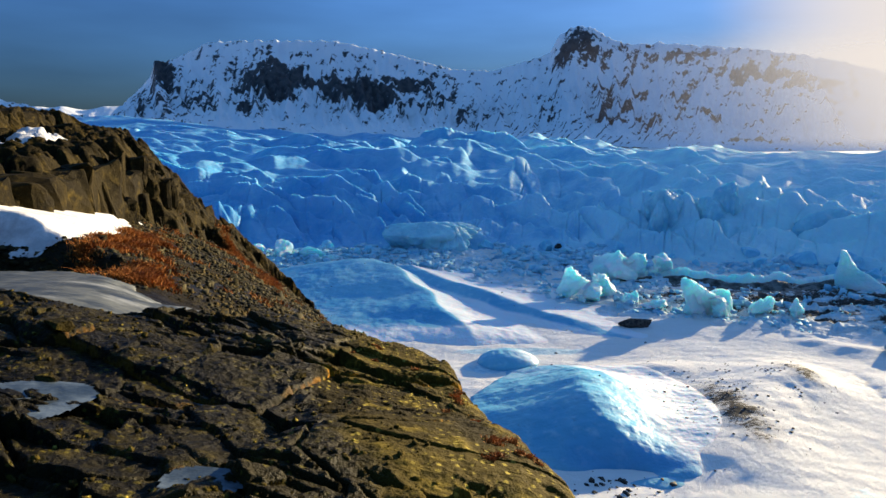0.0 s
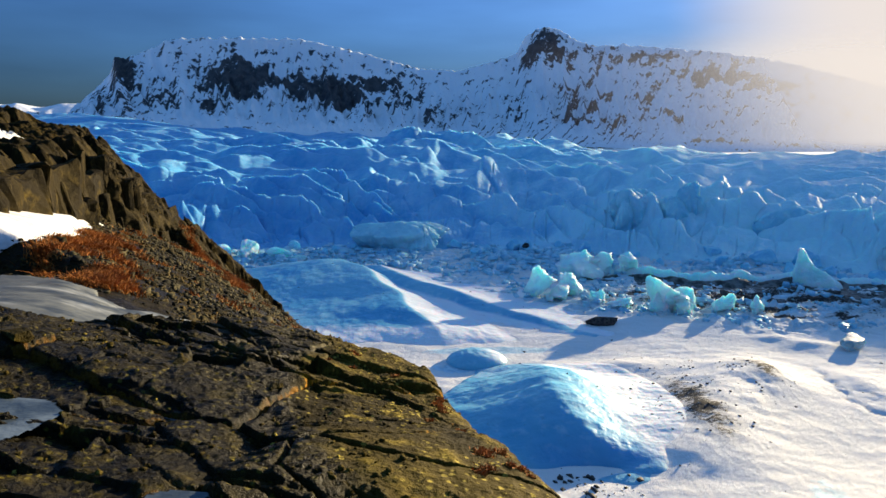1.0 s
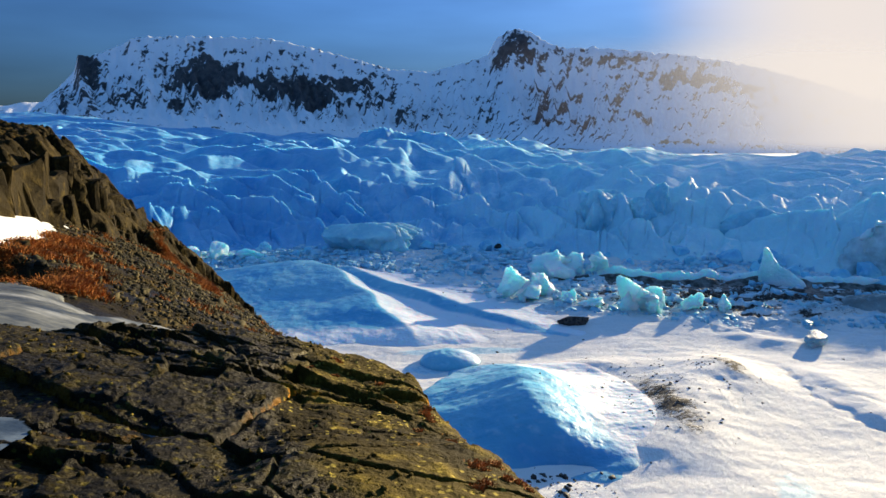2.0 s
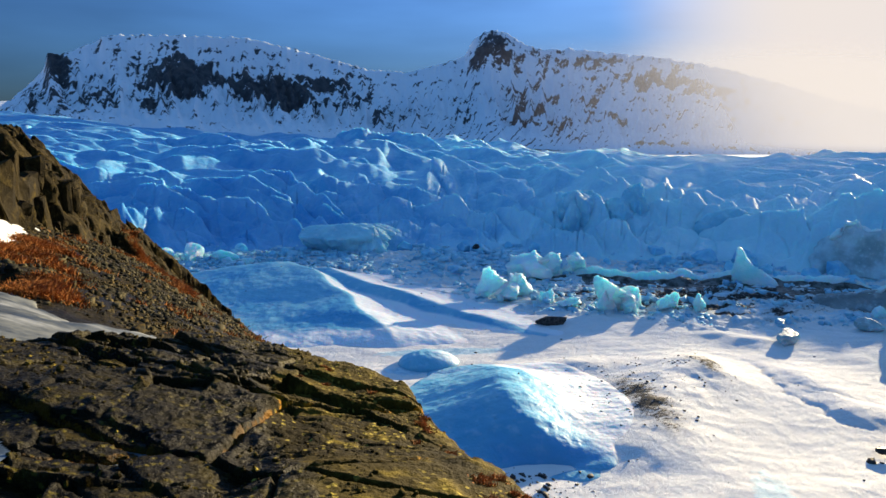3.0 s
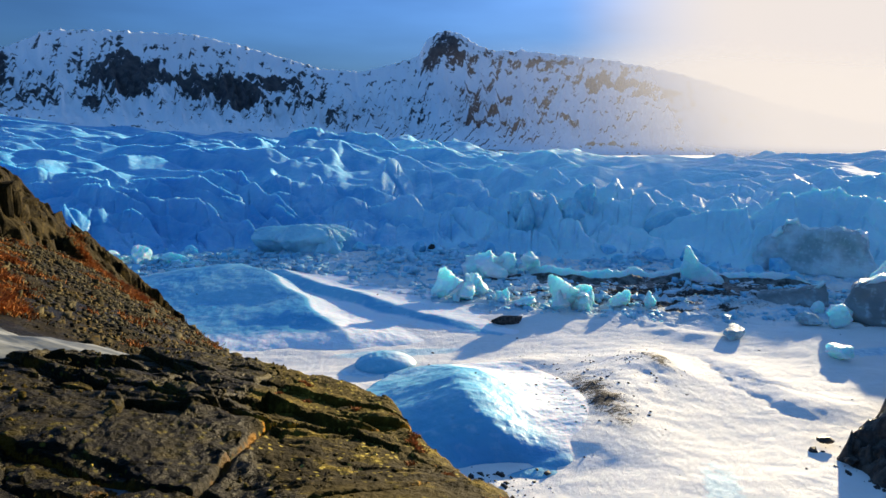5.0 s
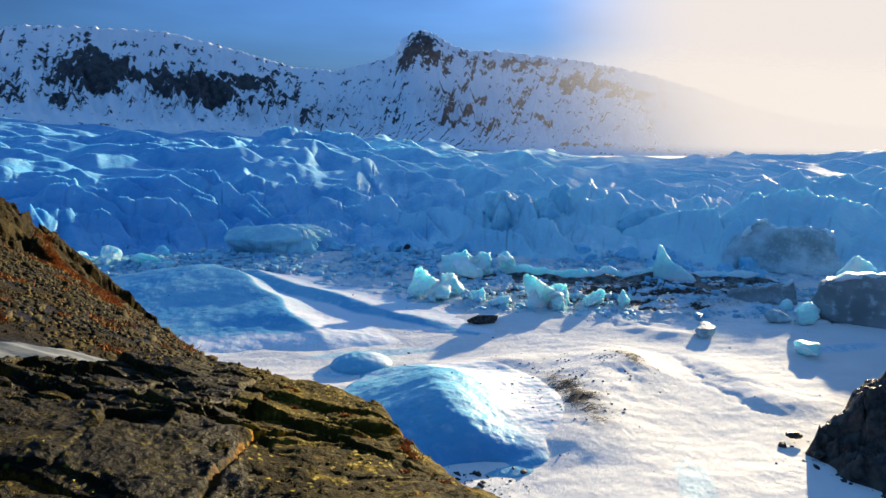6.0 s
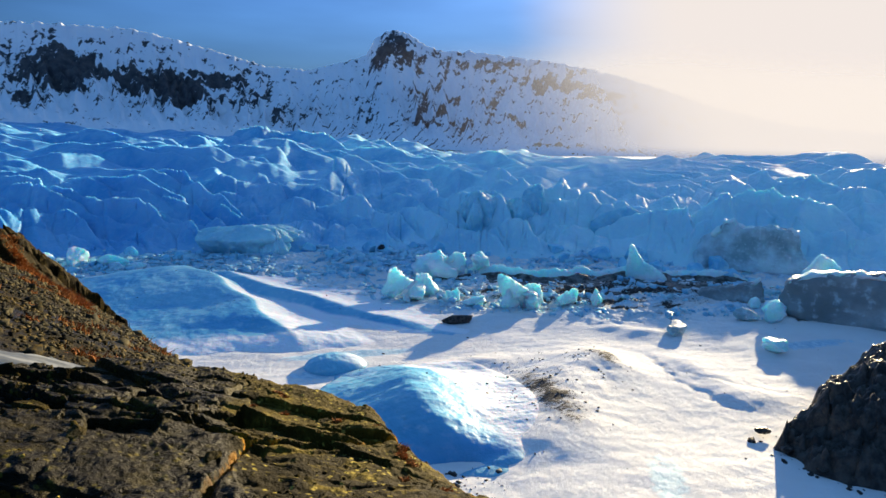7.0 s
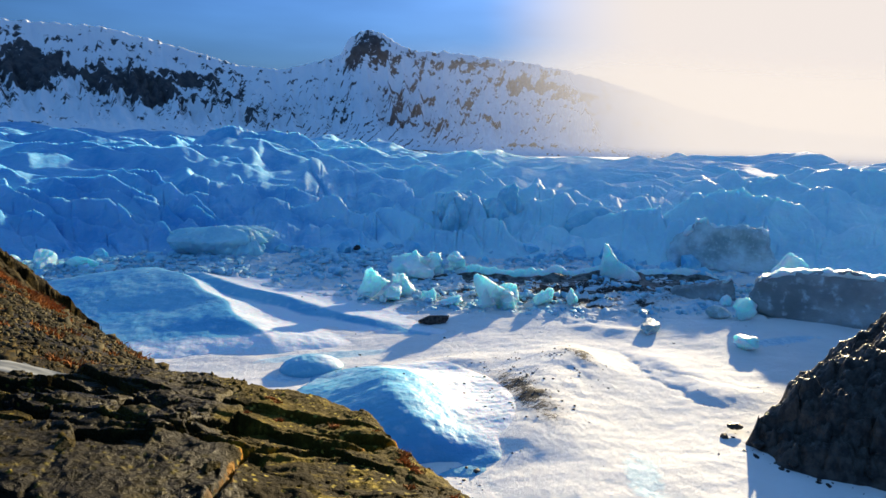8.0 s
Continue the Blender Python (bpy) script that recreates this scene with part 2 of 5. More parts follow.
def basalt(name, lichen=0.5, moss=True, tone=(1.0, 1.0, 1.0)):
    """Weathered brown basalt with lichen specks, ochre moss in the hollows (mark "moss") and a wet sheen."""
    p = Paint(name)
    wide, mid, fine = p.noise(0.9, 5), p.noise(6.0, 6, 0.6), p.noise(45.0, 5, 0.65)
    stone = p.mix(p.ramp(wide, 0.35, 0.65), (0.013, 0.010, 0.0035), (0.052, 0.040, 0.011))
    stone = p.mix(p.ramp(mid, 0.5, 0.75), stone, (0.150, 0.118, 0.042))
    stone = p.mix(p.ramp(fine, 0.52, 0.72, 0.0, 0.6), stone, (0.012, 0.010, 0.005))
    speck = p.math("MULTIPLY", p.ramp(p.math("ADD", p.dots(24.0), p.math("MULTIPLY", p.noise(60.0, 3), 0.35)), 0.34, 0.50, 1.0, 0.0), p.ramp(p.noise(2.6, 4), 0.40, 0.55))
    stone = p.mix(p.math("MULTIPLY", speck, lichen), stone, (0.42, 0.36, 0.19))
    if moss:
        soft = p.math("ADD", p.mark("moss"), p.math("MULTIPLY", p.math("SUBTRACT", p.noise(13.0, 6, 0.7), 0.5), 2.2))
        green = p.mix(p.noise(14.0, 3), (0.13, 0.10, 0.012), (0.34, 0.14, 0.018))
        stone = p.mix(p.ramp(soft, 0.52, 0.70), stone, green)
    wet = p.ramp(p.math("ADD", p.mark("wet"), p.math("MULTIPLY", p.math("SUBTRACT", wide, 0.5), 1.2)), 0.35, 0.65)
    dark = p.t.nodes.new("ShaderNodeMix")
    dark.data_type, dark.blend_type = "RGBA", "MULTIPLY"
    dark.inputs[7].default_value = (0.26, 0.265, 0.17, 1)
    weather = p.t.nodes.new("ShaderNodeMix")
    weather.data_type, weather.blend_type = "RGBA", "MULTIPLY"
    weather.inputs[0].default_value, weather.inputs[7].default_value = 1.0, (*tone, 1)
    p.put(stone, weather.inputs[6])
    stone = weather.outputs[2]
    p.put(wet, dark.inputs[0]), p.put(stone, dark.inputs[6])
    n = p.relief(mid, 0.07, 0.8)
    n = p.relief(fine, 0.02, 0.9, n)
    return p.done(dark.outputs[2], p.ramp(wet, 0.0, 1.0, 0.8, 0.42), n, Specular_IOR_Level=0.07)


def plain(name, a, b, scale, rough=0.8, deep=0.02, mixed=0.0, gloss=0.15):
    """Mottled in two tones; mixed: how much whole pieces differ from one another."""
    p = Paint(name)
    tone = p.noise(scale, 6, 0.62)
    if mixed:
        tone = p.math("ADD", tone, p.math("MULTIPLY", p.math("SUBTRACT", p.geo.outputs["Random Per Island"], 0.6), mixed))
    return p.done(p.mix(p.ramp(tone, 0.35, 0.65), a, b), rough, p.relief(p.noise(scale * 3, 5), deep, 0.7), Specular_IOR_Level=gloss)


def gravel_stone(name):
    """Broken basalt, each piece of its own tone, with ochre lichen and moss in wide patches."""
    p = Paint(name)
    own = p.geo.outputs["Random Per Island"]
    stone = p.mix(p.ramp(own, 0.0, 1.0), (0.006, 0.006, 0.004), (0.038, 0.033, 0.016))
    stone = p.mix(p.ramp(p.math("ADD", own, p.noise(7.0, 4)), 1.18, 1.36), stone, (0.062, 0.052, 0.026))
    patch = p.math("MULTIPLY", p.ramp(p.noise(0.8, 5), 0.46, 0.62), p.ramp(p.noise(16.0, 4), 0.42, 0.6))
    stone = p.mix(p.math("MULTIPLY", patch, 0.7), stone, (0.085, 0.055, 0.010))
    return p.done(stone, 0.75, p.relief(p.noise(30.0, 5), 0.02, 0.7), Specular_IOR_Level=0.06)


def streaked_ice(name):
    """Thin grey ice with the rock showing through, streaked across the slope."""
    p = Paint(name)
    long = p.noise(2.2, 10, 0.8, (0.8, 1.3, 1.0))
    color = p.mix(p.ramp(long, 0.38, 0.62), (0.032, 0.036, 0.034), (0.115, 0.122, 0.118))
    color = p.mix(p.ramp(p.noise(0.8, 6, 0.6, (0.6, 2.0, 1)), 0.56, 0.68), color, (0.25, 0.26, 0.26))
    return p.done(color, p.ramp(long, 0.3, 0.7, 0.28, 0.6), p.relief(p.noise(6, 5), 0.02, 0.5), Specular_IOR_Level=0.2)


SNOW = snow_cover("packed_snow")
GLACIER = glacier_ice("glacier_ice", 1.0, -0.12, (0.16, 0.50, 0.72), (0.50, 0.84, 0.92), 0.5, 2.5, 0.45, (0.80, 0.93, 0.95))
MOUND_ICE = glacier_ice("mound_ice", 0.9, 0.0, (0.10, 0.41, 0.64), (0.22, 0.54, 0.69), 0.4, 2.0, 0.22, ragged=0.3, fade=0.75)
BLOCK_ICE = glacier_ice("block_ice", 0.35, -0.05, (0.52, 0.88, 0.86), (0.82, 0.96, 0.94), 0.9, 3.0, 0.6, (0.80, 0.90, 0.90))
SERAC_ICE = glacier_ice("serac_ice", 0.8, -0.25, (0.30, 0.62, 0.74), (0.50, 0.82, 0.87), 0.5, 2.0, 0.5, (0.80, 0.93, 0.95))
DIRTY_ICE = glacier_ice("dirty_ice", 0.4, -0.3, (0.28, 0.42, 0.44), (0.58, 0.75, 0.77), 0.5, 1.5, 0.9)
GREY_ICE = glacier_ice("grey_berg_ice", 1.0, -0.4, (0.18, 0.22, 0.22), (0.40, 0.46, 0.46), 0.2, 1.0, 0.5)
PEAKS = mountain_cover("snowy_mountainside")
BASALT = basalt("weathered_basalt", 0.6, tone=(1.22, 1.12, 0.38))
CLIFF_ROCK = basalt("cliff_basalt", 0.08, tone=(0.50, 0.44, 0.24))
WET_ROCK = plain("wet_dark_rock", (0.014, 0.013, 0.011), (0.075, 0.064, 0.050), 0.7, 0.42, 0.35, gloss=0.3)
GRAVEL = gravel_stone("gravel")
PUDDLE_ICE = streaked_ice("grey_ice")
PATCH_SNOW = plain("old_snow", (0.50, 0.50, 0.50), (0.76, 0.75, 0.74), 2.6, 0.75, 0.03)
GRASS = plain("rust_grass", (0.17, 0.050, 0.007), (0.36, 0.135, 0.024), 3.0, 0.8, 0.01)
MUD_ICE = plain("muddy_ice", (0.035, 0.038, 0.036), (0.16, 0.18, 0.17), 0.6, 0.5, 0.3)
CLEAR_ICE = plain("thin_clear_ice", (0.03, 0.042, 0.055), (0.11, 0.14, 0.17), 5.0, 0.3, 0.01, gloss=0.2)
BRASH = glacier_ice("brash_ice", 0.3, -0.05, (0.22, 0.52, 0.70), (0.46, 0.74, 0.84), 0.4, 1.0, 0.5)
STONE = plain("shore_stone", (0.02, 0.02, 0.02), (0.09, 0.08, 0.07), 1.5, 0.7, 0.05)

# ---- the mountains ----
RIDGE = np.array([(-60, 2.0), (-34, 2.2), (-27.5, 0.6), (-24.9, 2.8), (-23.7, 4.1), (-23.4, 5.3), (-22.3, 5.3), (-19.2, 6.9), (-15.7, 7.15), (-9.3, 7.3),
                  (-7, 6.9), (-4, 6.3), (0.8, 5.1), (4.2, 4.95), (7.5, 5.8), (9.0, 6.3), (9.5, 7.1), (10.0, 7.9), (10.7, 8.3), (11.4, 8.45), (12.2, 8.35), (13.0, 8.0), (14.0, 7.35), (15.5, 6.85),
                  (18, 6.9), (21.5, 6.5), (24.5, 6.2), (28, 5.6), (31, 4.9), (34, 4.0), (38, 2.6), (44, 1.2), (52, 0.6), (70, 0.8)])
FOOT = np.array([(-60, 1.0), (-26.3, 0.55), (-18.3, -0.3), (-9, -0.78), (10.6, -1.2), (15, -1.7), (20, -1.95), (28, -2.05), (70, -2.1)])


def mountains():
    az, s = np.meshgrid(np.linspace(-58, 66, 1250), np.concatenate([np.linspace(0, 0.09, 36), np.linspace(0.095, 1.25, 165)]))
    crest_el, foot_el = np.interp(az, RIDGE[:, 0], RIDGE[:, 1]), np.interp(az, FOOT[:, 0], FOOT[:, 1])
    # a bank of scrub stands before the foot of the range, nearer at its sunny end
    near = np.interp(az, [7, 16, 28], [1650, 1000, 720])
    far = near + 12 * np.clip(s / 0.06, 0, 1) + (1650 - near) * smooth(0.060, 0.068, s) + 500 * np.minimum(s, 1) * smooth(0.05, 0.3, s) + 900 * np.maximum(s - 1, 0)
    sc = np.clip(s, 0, 1)
    shape = 0.62 * sc + 0.38 * sc ** 2.0
    z = 38 + far * np.tan(np.radians(foot_el - 0.25 + (crest_el - foot_el + 0.25) * shape)) + 9 * fbm(az * 1.6, s * 0 + 3.1, 4, 40) * sc ** 2
    gully = ridged(az * 0.55 + 0.9 * s + 0.25 * fbm(az * 0.4, s * 3, 3, 50), s * 0.7, 4, 51)
    z = z + (gully - 0.5) * 52 * np.sin(np.pi * sc) ** 0.7 * smooth(0.08, 0.5, s) + 12 * fbm(az * 1.3, s * 9, 4, 55) * np.sin(np.pi * sc) * smooth(0.05, 0.2, s)
    z = z - np.maximum(s - 1, 0) * 260
    z = np.where(s < 0.002, -4.0, z)
    # bare crags: centre in azimuth and height, half sizes, strength
    rock = np.full(z.shape, 0.0)
    for a, h, da, dh, w in ((-14.2, 0.66, 2.6, 0.15, 1.2), (-9.2, 0.60, 1.7, 0.12, 0.85), (-6.0, 0.62, 2.3, 0.14, 1.25), (-16.5, 0.44, 1.6, 0.10, 0.7),
                            (-22.9, 0.86, 0.7, 0.2, 1.2), (-23.6, 0.5, 2.0, 0.3, 0.5), (-20.5, 0.45, 1.6, 0.12, 0.6),
                            (11.6, 0.89, 1.8, 0.08, 1.0), (10.2, 0.84, 1.0, 0.09, 0.8), (12.8, 0.86, 1.2, 0.06, 0.8), (-12.0, 0.70, 4.0, 0.05, 0.8), (-3.0, 0.78, 2.6, 0.05, 0.7), (22, 0.5, 1.0, 0.04, 0.8), (15.6, 0.5, 0.8, 0.05, 0.9), (2.0, 0.45, 1.7, 0.14, 0.6), (-1.0, 0.62, 1.6, 0.2, 0.5),
                            (14.0, 0.40, 1.2, 0.05, 0.9), (17.9, 0.40, 0.8, 0.08, 0.95), (13.8, 0.58, 1.0, 0.09, 0.6), (19.6, 0.62, 0.8, 0.08, 0.6),
                            (8.8, 0.52, 1.4, 0.12, 0.5), (5.5, 0.5, 1.5, 0.14, 0.45), (19, 0.93, 3.2, 0.05, 0.6), (25, 0.86, 2.6, 0.06, 0.8), (29, 0.8, 2.4, 0.05, 0.7), (26.0, 0.25, 2.2, 0.022, 0.8), (31, 0.24, 2.4, 0.022, 0.75), (37, 0.22, 2.4, 0.02, 0.7)):
        d = ((az - a) / da) ** 2 + ((s - h) / dh) ** 2
        rock = np.maximum(rock, w * np.exp(-d * 0.9))
    z = z + 18 * rock * fbm(az * 2.2, s * 16, 3, 60)
    streak = ridged(az * 1.7 - 4.5 * s + 0.3 * fbm(az * 0.5, s * 3, 3, 61), s * 1.3, 4, 63, 0.6)
    rock = rock + 0.8 * (streak - 0.45) * smooth(0.05, 0.3, s) + 0.75 * fbm(az * 0.75 - 1.5 * s, s * 17, 5, 66, 0.68) + (0.55 + 0.25 * smooth(2, 8, az)) * smooth(0.76, 0.97, ridged(az * 2.6 - 6.5 * s + 0.4 * fbm(az, s * 4, 3, 67), s * 0.8, 1, 68)) * smooth(0.02, 0.2, s) * smooth(0.7, 0.4, s) * smooth(-0.1, 0.3, fbm(az * 0.6, s * 3, 3, 69)) + 0.16 * smooth(0.25, 0.8, s)
    lane = az * 1.6 - 11.0 * s + 0.5 * fbm(az * 0.8, s * 4, 3, 71)
    slides = smooth(0.13, 0.03, np.abs(lane - np.round(lane))) * smooth(2, 6, az) * smooth(24, 17, az) * smooth(0.55, 0.3, s) * smooth(0.0, 0.06, s)
    rock = np.where(az > 3, 0.85, 1.0) * rock + 0.9 * slides * smooth(-0.25, 0.15, fbm(az * 0.9, s * 5, 3, 73))
    rock = rock * smooth(0.0, 0.12, s)
    scrub = smooth(13.5, 17, az) * smooth(0.104, 0.092, s) * smooth(-0.35, 0.2, fbm(az * 1.5, s * 25, 5, 70, 0.65) + 0.22)
    rock = np.maximum(rock, scrub * 0.9) * np.where(az > 14, 1.12, 1.0)
    scrub = np.maximum(scrub, smooth(19, 24, az) * smooth(0.4, 0.3, s))
    a = np.radians(az)
    ob = sheet("mountain", far * np.sin(a), far * np.cos(a), z, PEAKS, rock=rock, scrub=scrub)
    tagged(ob, "long snow-covered mountain ridge with bare dark basalt crags", "mountain", kind="structure")
    # the snowfields far behind
    az, s = np.meshgrid(np.linspace(-62, -14, 260), np.linspace(0, 1.2, 60))
    z = 38 + 4200 * np.tan(np.radians(0.2 + 1.5 * np.minimum(s, 1) + 0.7 * fbm(az * 0.12, s * 0, 3, 80))) * np.minimum(s, 1) - 300 * np.maximum(s - 1, 0)
    z = z + 14 * (ridged(az * 0.3, s * 2, 4, 81) - 0.5)
    a, far = np.radians(az), 3600 + 600 * s
    ob = sheet("mountain", far * np.sin(a), far * np.cos(a), z, PEAKS, rock=0.35 * fbm(az * 0.5, s * 6, 4, 83), scrub=z * 0)
    tagged(ob, "distant pale snowfield rising behind the ridge", "mountain", kind="structure")


mountains()


# ---- the ground sheet ----
def brash_zone(x, y):
    """One where floes and rubble lie frozen in, nought on the smooth drifted snow."""
    edge = np.interp(x, [-60, -25, 0, 6, 28, 49, 76, 104, 140], [176, 178, 164, 150, 130, 121, 110, 106, 104])
    return smooth(-2, 9, y - edge + 5 * fbm(x * 0.06, y * 0.06, 3, 88))


def lagoon(x, y):
    """Height, grit and bare ice of the frozen, snow-covered lagoon."""
    z = 0.5 * fbm(x * 0.035, y * 0.05, 4, 90) + 0.10 * fbm(x * 0.3, y * 0.5, 4, 95)
    # wind-carved drifts
    z = z + 0.12 * (ridged(x * 0.05 + 0.06 * y, y * 0.16 - 0.02 * x, 3, 96, 0.5) - 0.4) * smooth(60, 75, y)
    broken = brash_zone(x, y) * smooth(232, 214, y)
    f1, f2, rid, ox, oy = cells(x * 0.20 + 0.3 * fbm(x * 0.1, y * 0.1, 2, 86), y * 0.26, 87)
    g1, g2, sid, px, py = cells(x * 0.55, y * 0.7, 89)
    plates = 0.9 * (rid - 0.45) + 0.7 * (ox * (rid * 5.3 % 1 - 0.5) + oy * (rid * 9.7 % 1 - 0.5)) - 0.35 * smooth(0.1, 0.0, f2 - f1)
    small = 0.75 * np.maximum(sid - 0.45, 0) + 0.5 * (px * (sid * 7.1 % 1 - 0.5) + py * (sid * 3.9 % 1 - 0.5)) - 0.2 * smooth(0.1, 0.0, g2 - g1)
    much = 1.0 + 0.35 * smooth(150, 185, y)
    z = z + broken * much * (plates + small + 0.8 * (ridged(x * 0.11, y * 0.2, 3, 93) - 0.5) + 0.25 * fbm(x * 0.8, y * 0.9, 3, 94))
    rise = lambda cx, cy, rx, ry, h: h * np.exp(-((x - cx) / rx) ** 2 - ((y - cy) / ry) ** 2)
    lean = 0.5 * (y - 82)
    z = z + rise(43 + lean, 84, 9, 15, 2.6) + rise(54, 91, 5, 7, 1.5) + rise(72, 108, 5, 2.5, 0.9) + rise(35, 70, 7, 8, 0.4) + rise(68, 112, 4, 2, 0.7) + rise(33, 98, 9, 3, 0.9)
    near = fbm(x * 0.16, y * 0.2, 4, 97)
    z = z + 0.35 * near * np.exp(-((x - 44 - lean) / 10) ** 2 - ((y - 84) / 15) ** 2)
    spread = 1.0 * np.exp(-((x - 38.0 - 0.25 * lean) / 5.5) ** 2 - ((y - 81) / 13) ** 2) + 0.85 * np.exp(-((x - 53) / 3) ** 2 - ((y - 91) / 6) ** 2)
    spread = spread + 2.2 * np.exp(-((x - 82) / 38) ** 2 - ((y - 140) / 14) ** 2) * (0.75 + 1.2 * fbm(x * 0.05, y * 0.22, 3, 92)) + 0.55 * np.exp(-((x - 84) / 5) ** 2 - ((y - 119) / 5) ** 2)
    line = lambda px, py, w: np.exp(-((x - np.interp(y, py, px) - 0.5 * np.sin(y * 1.7)) / w) ** 2) * smooth(py[0] - 1, py[0] + 1, y) * smooth(py[-1] + 1, py[-1] - 1, y)
    crack = line([66.5, 63.9, 64.1, 62.6, 63.6, 65.0], [72.2, 74.3, 79, 83.3, 88.9, 96.5], 0.32) + line([75, 71.5, 67.7, 64.5], [76.5, 79, 83.8, 88], 0.4) * 0.8
    step = smooth(-0.6, 1.6, x - np.interp(y, [72, 79, 83, 89, 97], [66, 64, 62.6, 63.6, 65])) * smooth(70, 75, y) * smooth(98, 90, y) * smooth(82, 66, x)
    z = z - 0.18 * crack + 0.55 * step * smooth(64, 70, x + 0.3 * near) + 0.25 * step
    spread = spread + 0.9 * crack * smooth(-0.15, 0.15, fbm(x * 0.5, y * 0.5, 2, 98)) + 0.25 * np.exp(-((x - 12) / 40) ** 2 - ((y - 108) / 7) ** 2)
    grit = np.clip(1.25 * spread * (0.8 + 0.8 * near) + 0.3 * (1 - broken) * fbm(x * 0.12, y * 0.2, 4, 99), 0, 1.2)
    bare = 1.2 * np.exp(-((x - 15) / 13) ** 2 - ((y - 107.5) / 2.0) ** 2) + 0.9 * np.exp(-((x - 8) / 6) ** 2 - ((y - 99) / 3) ** 2) + 0.75 * np.exp(-((x - 100) / 16) ** 2 - ((y - 95) / 3) ** 2) + 0.7 * np.exp(-((x - 43 - 0.4 * (y - 58)) / 3.0) ** 2 - ((y - 58) / 6) ** 2)
    bare = bare + broken * (0.42 + 0.5 * (rid - 0.5) + 0.25 * (sid - 0.5)) + 0.2 * fbm(x * 0.06, y * 0.12, 4, 101)
    return z, grit, bare


def graded(lo, a, b, hi, step):
    """Coordinates that are close together between a and b and widen outward."""
    mid = list(np.arange(a, b, step))
    out, g, v = [], step, b
    while v < hi:
        out.append(v)
        g *= 1.18
        v += g
    left, g, v = [], step, a - step
    while v > lo:
        left.append(v)
        g *= 1.18
        v -= g
    return np.array([lo] + left[::-1] + mid + out + [hi])


gx, gy = np.meshgrid(graded(-4600, -60, 175, 4600, 0.5), graded(-4600, 42, 222, 4600, 0.45))
gz, ggrit, gbare = lagoon(gx, gy)
away = np.hypot(gx, gy)
gz = gz + np.where(away > 1500, -12.0, 0)
ground = sheet("ground", gx, gy, gz, SNOW, grit=ggrit * (away < 600), bare=gbare * (away < 600))
tagged(ground, "frozen lagoon under wind-packed snow with blown grit", "ground", kind="structure")


